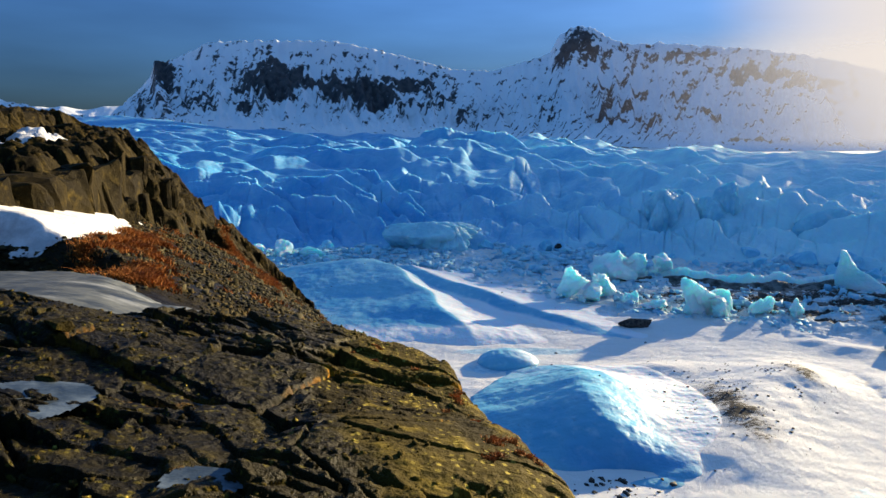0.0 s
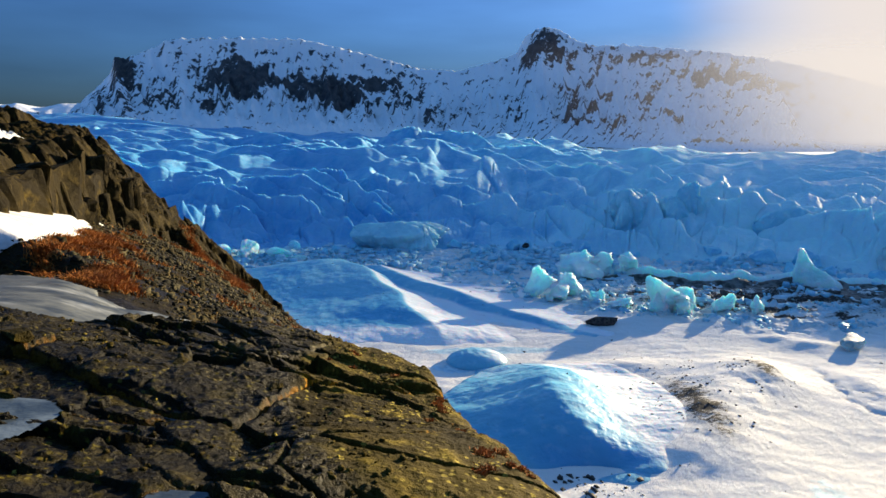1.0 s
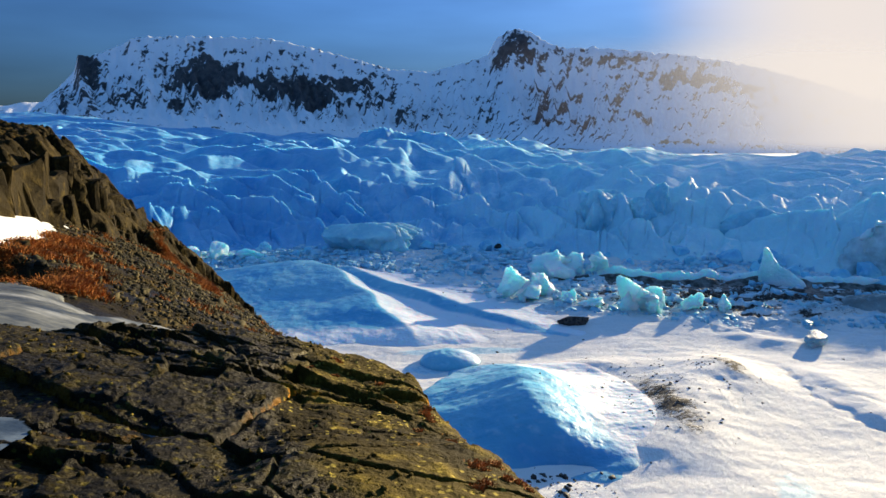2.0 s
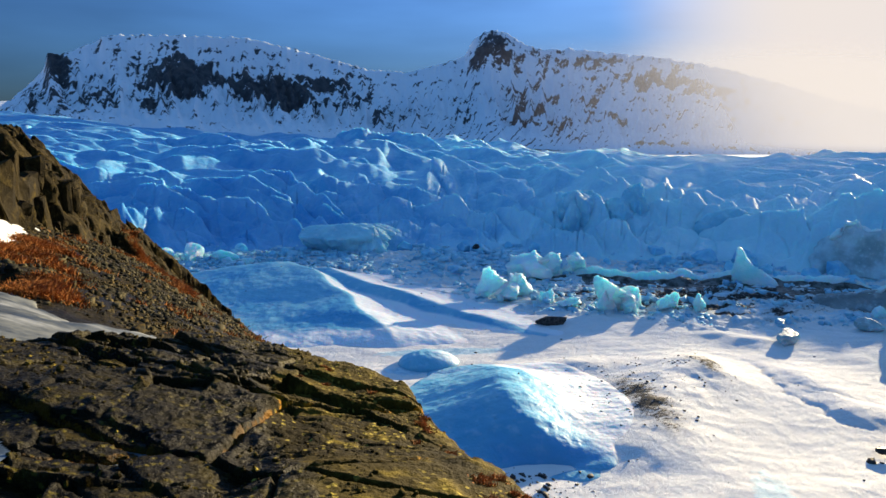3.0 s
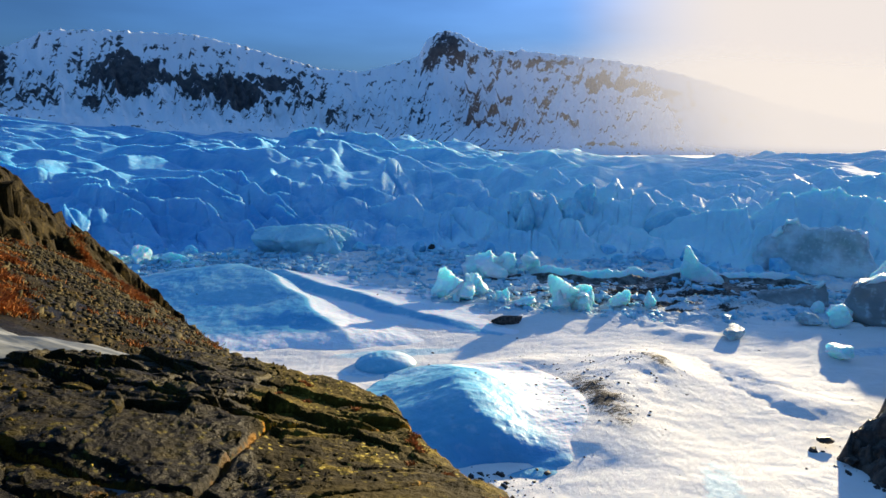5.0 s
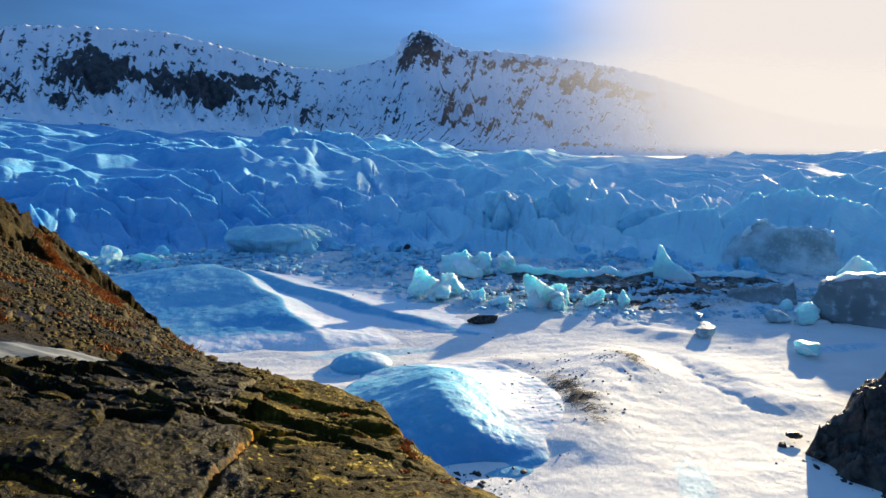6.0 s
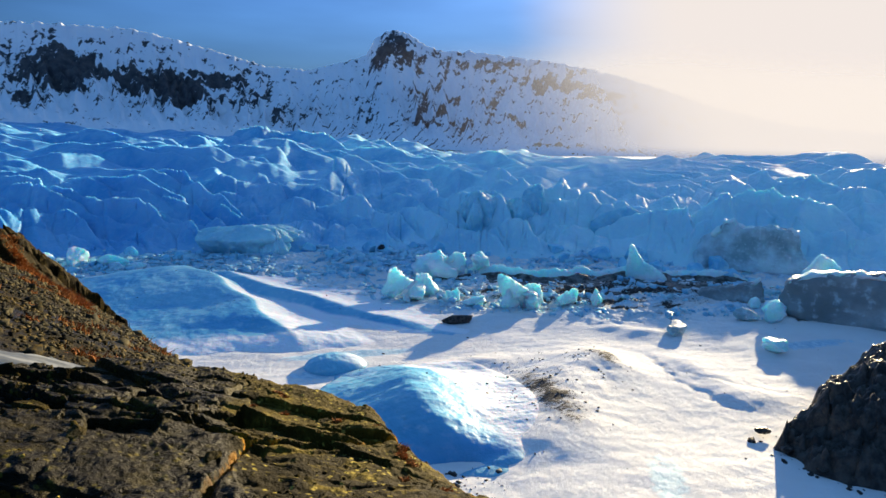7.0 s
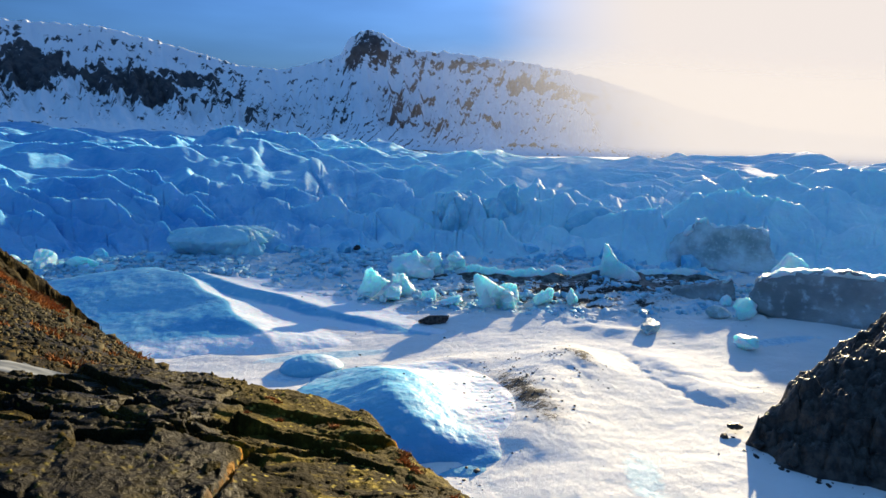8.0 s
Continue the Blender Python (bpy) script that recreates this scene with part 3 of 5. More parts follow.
# ---- the glacier ----
def glacier():
    az, q = np.meshgrid(np.linspace(-56, 66, 1500), np.linspace(0, 1, 560))
    r = 188 * np.exp(q * math.log(1750 / 188))
    a = np.radians(az)
    x, y = r * np.sin(a), r * np.cos(a)
    front = 205 + 9 * fbm(x * 0.012, y * 0.012, 4, 110) - 5 * np.exp(-((az - 21) / 4) ** 2) + 6 * np.exp(-((az - 29) / 3) ** 2)
    inn = r - front
    back = np.log(np.maximum(r, front) / front)

    def waves(count, wander, seed, lobe):
        """Swells of ice, one behind the other: a long bulging face, a sharp crest, a sheer drop behind."""
        v = back * count + wander * (fbm(az * 0.060, back * 1.6, 3, seed) + 0.22 * fbm(az * 0.26, back * 4, 3, seed + 3)) + count * 0.017 * (46 * az - az * az / 2) / 61
        row = np.floor(v)
        u = v - row
        own = np.clip(0.55 + lobe * fbm(az * 0.10 + 7.7 * row, row * 3.1, 3, seed + 6), 0.08, 1.3)
        face = (0.7 * u + 0.3 * u ** 0.5) * (1 - smooth(0.86, 1.0, u) ** 1.3)
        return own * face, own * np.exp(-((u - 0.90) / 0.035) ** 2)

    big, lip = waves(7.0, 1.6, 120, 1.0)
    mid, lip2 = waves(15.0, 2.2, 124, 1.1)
    lift = 1 - np.exp(-np.maximum(inn, 0) / 50)
    high = np.interp(az, [-20, -8, 10, 20, 30, 40, 60], [19, 19, 18, 18.0, 20.5, 23.5, 25])
    top = high + (18 - high) * smooth(420, 800, r) + 46 * smooth(600, 1700, r) * smooth(-8, -28, az)
    amp = smooth(0, 25, inn) * np.clip(r, 370, 650) * (1 - 0.45 * smooth(-12, -24, az) * smooth(420, 800, r)) * (1 - 0.45 * smooth(20, 30, az) * smooth(290, 380, r))
    z = top * lift + amp * (0.044 * (big - 0.33) + 0.014 * (mid - 0.3))
    # spurs that run down the front, crevices and hollows between them
    wall = smooth(-4, 12, inn) * smooth(150, 60, inn)
    lean = az * 0.085 - 2.4 * back + 0.35 * fbm(az * 0.2, back * 3, 3, 130)
    z = z + wall * (2.6 * (ridged(lean, back * 1.1, 3, 132, 0.45, 0.02) - 0.5) + 1.0 * fbm(az * 0.6, back * 10, 5, 135, 0.55))
    f1, f2, rid, ox, oy = cells(az * 0.42 + 0.5 * fbm(az * 0.4, back * 6, 2, 137), back * 9, 138)
    z = z + smooth(0, 10, inn) * smooth(140, 50, inn) * (1.3 * (rid - 0.5) + 1.6 * (ox * (rid * 7.7 % 1 - 0.5) + oy * (rid - 0.3)) - 0.5 * smooth(0.10, 0.0, f2 - f1))
    crevice = ridged(az * 0.55 + 0.4 * fbm(az, back * 4, 2, 139), back * 1.5, 1, 140)
    z = z - 1.5 * smooth(0.95, 1.0, crevice) * smooth(0, 10, inn) * smooth(130, 60, inn) * smooth(-0.05, 0.2, fbm(az * 0.2, back * 3, 2, 141))
    # paler lips along the crests: sunlight put into the ice colour
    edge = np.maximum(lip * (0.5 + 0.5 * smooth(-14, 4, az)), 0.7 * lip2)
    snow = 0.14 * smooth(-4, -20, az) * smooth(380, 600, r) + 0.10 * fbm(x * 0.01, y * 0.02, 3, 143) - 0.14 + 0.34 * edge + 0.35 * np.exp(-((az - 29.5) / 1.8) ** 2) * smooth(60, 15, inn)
    reach = np.interp(az, [5, 10, 15, 22, 28, 40], [1560, 1000, 800, 690, 600, 580])
    z = z - 14 * smooth(reach - 60, reach, r) * smooth(6, 10, az)
    z = np.where(inn < 0, np.minimum(z, 0) + inn * 0.6, z)
    # tints by bearing: haze and sun to the right, shade to the left
    ob = sheet("glacier", x, y, z, GLACIER, keep=(inn > -8) & (r < reach), snow=snow, sun_haze=smooth(-4, 34, az), clear=smooth(24, -12, az))
    tagged(ob, "blue crevassed glacier tongue with thin sunlit crests coloured paler", "glacier", kind="structure")


glacier()


# ---- ice mounds in the lagoon ----
def mound(name, x0, x1, y0, y1, step, height, material, label, category="ice mound"):
    x, y = grid(x0, x1, y0, y1, step)
    z, *snow = height(x, y)
    return tagged(sheet(name, x, y, z, material, keep=z > -0.6, **dict(zip(("snow", "clear"), snow))), label, category)


def near_dome(x, y):
    """A blunt nose of ice: a blue hollow face on the shaded side, bubbly ice towards the sun, drifted snow on its back."""
    w = fbm(x * 0.07, y * 0.07, 3, 140)
    cy = np.array([62, 66.5, 69, 73, 79, 85, 90, 95, 101])
    px = np.interp(y, cy, [23.0, 22.0, 20.8, 19.6, 19.0, 19.6, 19.6, 18.5, 17.0]) + 0.8 * w
    d = x - px
    # towards the sun its foot runs out in a long slope
    long = 79 - (79 - y) / (1 + 0.03 * np.maximum(d, 0))
    h = np.interp(np.where(y < 79, long, y), cy, [0.0, 0.35, 1.7, 3.4, 4.5, 4.4, 3.6, 1.8, 0.0])
    wide = np.interp(y, [64, 70, 80, 88, 96], [9.0, 14.0, 17.0, 16.0, 9.0])
    left = np.clip(1.05 - (np.sqrt(d * d + 1.2) / wide), 0, 1) ** 1.35 * 1.02
    reach = np.interp(y, [62, 68, 78, 95], [5.0, 8.0, 12.0, 14.0])
    bump = h * np.where(d < 0, left, np.exp(-((np.sqrt(d * d + 1.0) - 1) / reach) ** 1.15))
    bump = bump * smooth(21, 2, d) * (1 - smooth(0, 11, d) * smooth(82, 66, y))
    # the hollow under its nose and the drift's edge before it
    bump = bump - 0.7 * np.exp(-((d + 1.0) / 5.0) ** 2 - ((y - 67.0) / 1.6) ** 2) * smooth(0.2, 1.2, bump + 0.5)
    z = lagoon(x, y)[0] + bump + (0.14 * fbm(x * 0.2, y * 0.2, 4, 143) + 0.25 * w + 0.05 * fbm(x * 1.2, y * 1.2, 3, 144) * smooth(-1, 3, d)) * smooth(0.1, 0.9, bump) - 0.3 * smooth(0.22, 0.0, bump)
    # snow on its back; the last term paints a white glint near the nose
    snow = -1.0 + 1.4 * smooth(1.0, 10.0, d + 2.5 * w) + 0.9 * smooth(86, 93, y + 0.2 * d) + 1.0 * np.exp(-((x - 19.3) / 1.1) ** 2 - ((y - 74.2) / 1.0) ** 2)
    # the foot's colour is deepened for the shade under the nose
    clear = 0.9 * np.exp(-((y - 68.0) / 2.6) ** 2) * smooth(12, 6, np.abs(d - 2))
    return np.where((np.abs(d) > 30) | (h <= 0), -1.2, z), snow, clear


def long_ridge(x, y):
    """A sharp winding crest with a shaded hollow flank and a long lit back."""
    cy = np.array([108, 113, 120, 129, 140, 152, 160, 168, 176])
    cx = np.array([8.2, 5.5, 2.2, -1.0, -4.6, -9.5, -14.0, -18.0, -24.0])
    hh = np.array([0.2, 1.2, 2.2, 2.8, 3.1, 3.9, 4.3, 3.6, 0.6])
    px = np.interp(y, cy, cx) + 0.8 * np.sin(y * 0.33)
    h = np.interp(y, cy, hh)
    d = x - px
    z = h * np.where(d < 0, np.exp(-(np.abs(d) / 16.0) ** 1.6), np.exp(-(np.abs(d) / 7.0) ** 1.3))
    px2 = np.interp(y, [112, 118, 125, 130, 137, 148, 158, 168, 176], [40, 32, 24, 19, 14.0, 2.8, -3.7, -9, -14]) + 0.6 * np.sin(y * 0.27)
    h2 = np.interp(y, [112, 118, 125, 130, 137, 148, 158, 168, 176], [0.1, 0.5, 1.1, 1.7, 2.2, 3.0, 3.2, 2.6, 0.3])
    d2 = x - px2
    z2 = h2 * np.where(d2 < 0, np.exp(-(np.abs(d2) / 7.0) ** 1.7), np.exp(-(np.abs(d2) / 9.0) ** 1.3))
    fade = smooth(104, 116, y) * smooth(182, 172, y) * smooth(-62, -40, x) * smooth(56, 40, x)
    z = np.maximum(z, z2) + 2.6 * np.exp(-((x + 32) / 16) ** 2 - ((y - 158) / 17) ** 2)
    rough = fbm(x * 0.09, y * 0.09, 4, 150)
    z = z + 0.35 * rough + 0.08 * fbm(x * 0.5, y * 0.5, 3, 152)
    snow = -0.75 + 1.05 * smooth(-0.5, 1.5, d) * (1 - 0.9 * smooth(-7, -3, d2) * smooth(1, -2, d2)) + 0.6 * smooth(1.6, 0.5, z + rough) + 0.5 * smooth(0, 4, d2) + 0.9 * smooth(124, 117, y + 2.5 * rough) * smooth(3, -1, d) - 1.6 * np.exp(-((x + 2.2 + 0.25 * (y - 122)) / 3.2) ** 2 - ((y - 121.5) / 3.0) ** 2)
    z = z - 0.7 * np.exp(-((x + 2.2 + 0.25 * (y - 122)) / 3.4) ** 2 - ((y - 121.0) / 3.0) ** 2)
    return z * fade - 0.7 * (1 - fade) - 0.25, snow


def small_dome(x, y):
    d = np.hypot((x - 10.8) / 5.2, (y - 102) / 4.2)
    return 2.2 * np.sqrt(np.clip(1 - d * d, 0, 1)) + 0.15 * fbm(x * 0.4, y * 0.4, 3, 155) - 0.3 - (d > 1) * 1.0, -0.2 + 0.5 * smooth(-0.2, 0.8, (x - 10.8) / 5.2) + 0 * y


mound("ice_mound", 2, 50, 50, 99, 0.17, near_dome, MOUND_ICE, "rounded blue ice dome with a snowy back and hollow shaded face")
mound("ice_ridge", -64, 58, 102, 184, 0.36, long_ridge, MOUND_ICE, "long blue ice ridge with a sharp winding sunlit crest", "ice ridge")
mound("ice_mound", 5, 17, 97, 107, 0.16, small_dome, MOUND_ICE, "low smooth blue ice hump half sunk in snow")


# ---- blocks of ice and stone ----
def chunk(seed, sx, sy, sz, cuts=7, rough=0.10, level=4, lump=0.3):
    """A broken block: a ball that planes have cut, worn and rough. It stands on z = 0."""
    rng = random.Random(seed)
    bm = bmesh.new()
    bmesh.ops.create_icosphere(bm, subdivisions=level, radius=1.0)
    planes = []
    for _ in range(cuts):
        n = Vector((rng.uniform(-1, 1), rng.uniform(-1, 1), rng.uniform(-0.6, 1))).normalized()
        planes.append((n, rng.uniform(0.45, 0.85)))
    off = Vector((rng.uniform(0, 50), rng.uniform(0, 50), rng.uniform(0, 50)))
    for v in bm.verts:
        p = v.co * (1 + lump * noise.noise(v.co * 1.3 + off))
        for n, d in planes:
            over = p.dot(n) - d
            if over > 0:
                p = p - n * over * 0.93
        p = p * (1 + rough * noise.fractal(p * 3.1 + off, 0.8, 2.0, 4))
        v.co = Vector((p.x * sx, p.y * sy, p.z * sz))
    low = min(v.co.z for v in bm.verts)
    for v in bm.verts:
        v.co.z -= low + 0.18 * sz
    for f in bm.faces:
        f.smooth = True
    return bm


def angular(seed, sx, sy, sz):
    """A sharp-edged stone: flat faces, edges slightly worn. It stands on z = 0."""
    rng = random.Random(seed)
    bm = bmesh.new()
    for _ in range(15):
        p = Vector((rng.uniform(-1, 1), rng.uniform(-1, 1), rng.uniform(-1, 1)))
        p = p / max(abs(p.x), abs(p.y), abs(p.z)) * rng.uniform(0.8, 1.0)
        bm.verts.new((p.x * sx, p.y * sy, (p.z + 0.8) * sz))
    got = bmesh.ops.convex_hull(bm, input=bm.verts[:])
    loose = {v for v in got["geom_interior"] if isinstance(v, bmesh.types.BMVert)}
    bmesh.ops.delete(bm, geom=list(loose), context="VERTS")
    bmesh.ops.dissolve_limit(bm, angle_limit=radians(14), verts=bm.verts[:], edges=bm.edges[:])
    bmesh.ops.bevel(bm, geom=bm.edges[:], offset=0.07 * min(sx, sy, sz), segments=1, affect="EDGES")
    return bm


def block(name, place, size, seed, material, label, category, turn=0.0, group="", sharp=False, more_tilt=0.0, **more):
    bm = angular(seed, *size) if sharp else chunk(seed, *size, **more)
    ob = part(name, bm, material, None)
    ob.matrix_world = pose(*place, 0, 0, turn) @ pose(0, 0, 0, more_tilt * math.sin(seed * 1.7), more_tilt * math.cos(seed * 2.3), 0)
    return tagged(ob, label, category, group)


PALE = "pale turquoise ice block standing on the frozen lagoon"
for k, (x, y, sx, sy, sz) in enumerate([
        (28.6, 142.5, 2.9, 2.6, 3.1), (34.0, 142, 3.4, 2.8, 2.5), (37.6, 144, 2.8, 2.4, 2.6), (31.0, 139.5, 1.4, 1.2, 1.0), (43.0, 161, 6.5, 4.0, 4.6), (50.0, 163, 4.5, 3.0, 3.4), (57.0, 166, 4.5, 3.0, 2.6),
        (52.4, 131.5, 3.4, 3.0, 4.2), (56.5, 131.5, 3.2, 2.8, 3.0), (60.0, 131.0, 3.0, 2.6, 3.2), (52.0, 128.2, 2.2, 1.9, 2.4), (56.0, 128.5, 2.0, 1.7, 1.8), (65.0, 129.5, 2.1, 1.8, 2.5), (68.0, 130.5, 1.2, 1.0, 1.4),
        (72.6, 129.0, 1.4, 1.2, 1.6), (46, 133, 3.8, 2.4, 1.3), (42.0, 138.0, 2.6, 1.8, 1.1), (77.0, 133.0, 1.0, 0.9, 0.9)]):
    block("ice_block", (x, y, 0), (sx, sy, sz), 200 + k, BLOCK_ICE, PALE, "ice block", k * 40, "ice blocks on the lagoon", more_tilt=24, cuts=5, lump=0.75, rough=0.16)


def pinnacle(name, place, outline, thick, seed, material, label, turn=0.0, rim=0.0, rough=1.0):
    """An upright fin of ice from the outline of its broad side, thick at the foot and thin at the top."""
    rng = random.Random(seed)
    bm = bmesh.new()
    high = max(p[1] for p in outline)
    n = len(outline)
    wide = max(p[0] for p in outline) - min(p[0] for p in outline)
    rings = []
    cx = sum(p[0] for p in outline) / n
    cz = sum(p[1] for p in outline) / n
    for side in (-1, -0.8, 0.8, 1):
        shrink = 0.86 if abs(side) == 1 else 1.0
        ring = []
        for px, pz in outline:
            t = thick * (1 - 0.65 * pz / high)
            ring.append(bm.verts.new((cx + (px - cx) * shrink, side * t, cz * (1 - shrink) * (pz > 0.1) + pz * (shrink if pz > 0.1 else 1))))
        rings.append(ring)
    for a, b in zip(rings, rings[1:]):
        for i in range(n):
            bm.faces.new((a[i], a[(i + 1) % n], b[(i + 1) % n], b[i]))
    bm.faces.new(rings[0][::-1])
    bm.faces.new(rings[-1])
    bmesh.ops.triangulate(bm, faces=bm.faces[:])
    bmesh.ops.recalc_face_normals(bm, faces=bm.faces[:])
    for _ in range(3):
        long = [e for e in bm.edges if e.calc_length() > wide / 16]
        bmesh.ops.subdivide_edges(bm, edges=long, cuts=1)
        bmesh.ops.triangulate(bm, faces=bm.faces[:])
    bmesh.ops.smooth_vert(bm, verts=bm.verts[:], factor=0.5, use_axis_x=True, use_axis_y=True, use_axis_z=True)
    off = Vector((rng.uniform(0, 90), 0, 0))
    for v in bm.verts:
        d = noise.noise_vector(v.co * (3.2 / high) + off) * 0.09 * high + noise.noise_vector(v.co * (8 / high) + off) * 0.05 * high + noise.noise_vector(v.co * (20 / high) + off) * 0.02 * high
        v.co += d * rough
        v.co.z -= 0.3
    for f in bm.faces:
        f.smooth = True
    if not rim:
        ob = part(name, bm, material, None)
        ob.matrix_world = pose(*place, 0, 0, turn)
        return tagged(ob, label, "ice block")
    ob = new(name)
    part("body", bm, material, ob)
    # the rim along its upper edge, in brighter ice for the sunlight there
    top = [p for p in outline if p[1] > 0.55 * high]
    bm = bmesh.new()
    steps = []
    for (ax, az), (bx, bz) in zip(top, top[1:]):
        m = max(2, int(math.hypot(bx - ax, bz - az) / 0.5))
        steps += [(ax + (bx - ax) * q / m, az + (bz - az) * q / m) for q in range(m)]
    rings = []
    for q, (px, pz) in enumerate(steps):
        fat = rim * (0.75 + 0.6 * noise.noise(Vector((q * 0.23, seed, 0)))) * (0.3 if q in (0, len(steps) - 1) else 1)
        deep = thick * (1 - 0.65 * pz / high) * 0.95 + 0.2
        rings.append([bm.verts.new((px + 0.12 * noise.noise(Vector((q * 0.7, k, seed))), deep * math.cos(k * 0.628), pz * 0.96 - 0.4 + fat * (math.sin(k * 0.628) + 0.5 * noise.noise(Vector((q * 0.4, k * 0.8, seed))))))
                      for k in range(10)])
    for a, b in zip(rings, rings[1:]):
        for k in range(10):
            bm.faces.new((a[k], a[(k + 1) % 10], b[(k + 1) % 10], b[k]))
    bm.faces.new(rings[0]), bm.faces.new(rings[-1][::-1])
    bmesh.ops.recalc_face_normals(bm, faces=bm.faces[:])
    for f in bm.faces:
        f.smooth = True
    part("rim", bm, BLOCK_ICE, ob, "turquoise rim of ice, coloured brighter as if sunlit")
    ob.matrix_world = pose(*place, 0, 0, turn)
    return tagged(ob, label, "iceberg")


pinnacle("ice_pinnacle", (100.5, 152, 0), [(-5.2, 0), (6.5, 0), (5.0, 1.8), (2.6, 3.6), (-0.2, 5.2), (-1.8, 7.2), (-3.2, 9.6), (-4.4, 9.8), (-4.3, 7.4), (-5.0, 4.0)], 2.0, 5, BLOCK_ICE,
         "turquoise shark-fin shaped ice pinnacle on the lagoon", -25, rough=0.4)
pinnacle("ice_berg", (139, 157, 0), [(-16, 0), (16, 0), (15, 4.5), (12.6, 8.6), (12.4, 12.6), (8, 12.9), (4.8, 13.4), (0, 12.8), (-3.6, 13.0), (-4.8, 15.0), (-7.6, 15.0), (-8, 12.4), (-11.4, 10.4), (-14.2, 7.0)],
         5.0, 8, DIRTY_ICE, "broad grey-blue ice berg with a ragged bright rim", -40, rim=1.7)
pinnacle("ice_block", (110, 128, 0), [(-8.5, 0), (7.0, 0), (6.4, 3.2), (5.6, 6.2), (4.2, 4.8), (1.5, 4.2), (-4, 2.8), (-7.6, 1.8)], 2.0, 12, GREY_ICE,
         "low dirty ice block with a pointed end", -35, rim=0.8)
pinnacle("ice_berg", (127, 103, 0), [(-19, 0), (24, 0), (24, 7), (22, 10.6), (8, 10.8), (-4, 11.0), (-13.5, 9.8), (-18.6, 7.4), (-19.8, 3)], 6.0, 15, GREY_ICE,
         "massive flat-topped dirty ice berg split by a crack", -48, rim=1.1)
block("ice_block", (129, 122, 0), (6.5, 4.0, 6.0), 231, BLOCK_ICE, "turquoise ice block behind the flat-topped berg", "ice block", 10)
for k, (x, y, sx, sy, sz, m) in enumerate([(99.5, 111, 3.0, 2.0, 1.5, DIRTY_ICE), (104.5, 109, 3.2, 2.2, 2.6, BLOCK_ICE), (78.5, 106.2, 4.4, 2.0, 1.3, DIRTY_ICE), (90, 93, 3.0, 2.2, 1.3, BLOCK_ICE), (-48, 191, 5.0, 3.0, 3.4, BLOCK_ICE), (-56, 189, 6.0, 3.0, 2.4, BLOCK_ICE), (-40, 190, 5.0, 3.0, 2.0, BLOCK_ICE), (-33, 186, 3.0, 2.0, 1.0, BLOCK_ICE),
                                           (109, 114, 3.0, 2.0, 2.2, BLOCK_ICE), (108, 119, 1.8, 1.4, 1.5, BLOCK_ICE)]):
    block("ice_block", (x, y, 0), (sx, sy, sz), 240 + k, m, "small weathered ice block frozen into the lagoon", "ice block", k * 25, "ice blocks on the lagoon")
for k, (x, y, sx, sy, sz) in enumerate([(37.6, 121.5, 3.2, 1.6, 1.1), (37, 199, 3.4, 1.8, 1.7), (73, 142, 2.5, 1.4, 0.8)]):
    block("boulder", (x, y, 0), (sx, sy, sz), 260 + k, STONE, "dark boulder lying on the lagoon snow", "boulder", k * 50)


def bank_line(x):
    return np.interp(x, [38, 44, 56, 73, 97, 115, 134], [158, 162, 164, 156, 156, 151, 138])


def debris_bank(x, y):
    v = y - bank_line(x)
    ends = smooth(40, 48, x) * smooth(134, 122, x)
    z = (1.5 + 1.3 * fbm(x * 0.12, y * 0.1, 3, 163)) * np.exp(-((v + 1.8) / 2.2) ** 2) * ends + 0.4 * np.exp(-((v + 8) / 6) ** 2) * ends + 0.45 * fbm(x * 0.3, y * 0.5, 4, 160)
    return z - 0.5, -0.3 + 0.6 * smooth(0.6, 1.6, z)


def clear_edge(x, y):
    v = y - bank_line(x) - 1.5
    z = (2.6 + 1.8 * fbm(x * 0.16, y * 0.1, 4, 162)) * np.exp(-(v / 1.7) ** 2) * smooth(40, 46, x) * smooth(134, 122, x)
    return (z + 0.3 * fbm(x * 0.5, y * 0.5, 3, 164) * smooth(0, 1, z) - 0.5,)


mound("ice_bank", 38, 136, 132, 172, 0.25, debris_bank, MUD_ICE, "low bank of mud-stained ice across the lagoon", "ice bank")
mound("ice_edge", 38, 136, 132, 172, 0.25, clear_edge, BLOCK_ICE, "clear turquoise edge of ice behind the muddy bank", "ice bank")


def serac(place, size, seed, turn, label):
    """A tower of the glacier's front: fluted sides, cracks and a rounded top."""
    bm = chunk(seed, *size, cuts=9, rough=0.05, level=5, lump=0.35)
    off = Vector((seed * 3.7, 1.3, 0))
    for v in bm.verts:
        side = math.atan2(v.co.y / size[1], v.co.x / size[0])
        flute = noise.noise(Vector((side * 4.2, v.co.z * 0.03, 0)) + off) + 0.5 * noise.noise(Vector((side * 11.0, v.co.z * 0.06, 4)) + off)
        k = 1 + 0.24 * flute * min(1.0, max(0.0, v.co.z / (0.4 * size[2])))
        v.co.x, v.co.y = v.co.x * k, v.co.y * k
        v.co.z += 0.06 * size[2] * noise.fractal(v.co * (5.0 / size[2]) + off, 0.8, 2.0, 4)
    ob = part("serac", bm, SERAC_ICE, None)
    ob.matrix_world = pose(*place, 0, 0, turn)
    return tagged(ob, label, "serac", "seracs of the glacier front")


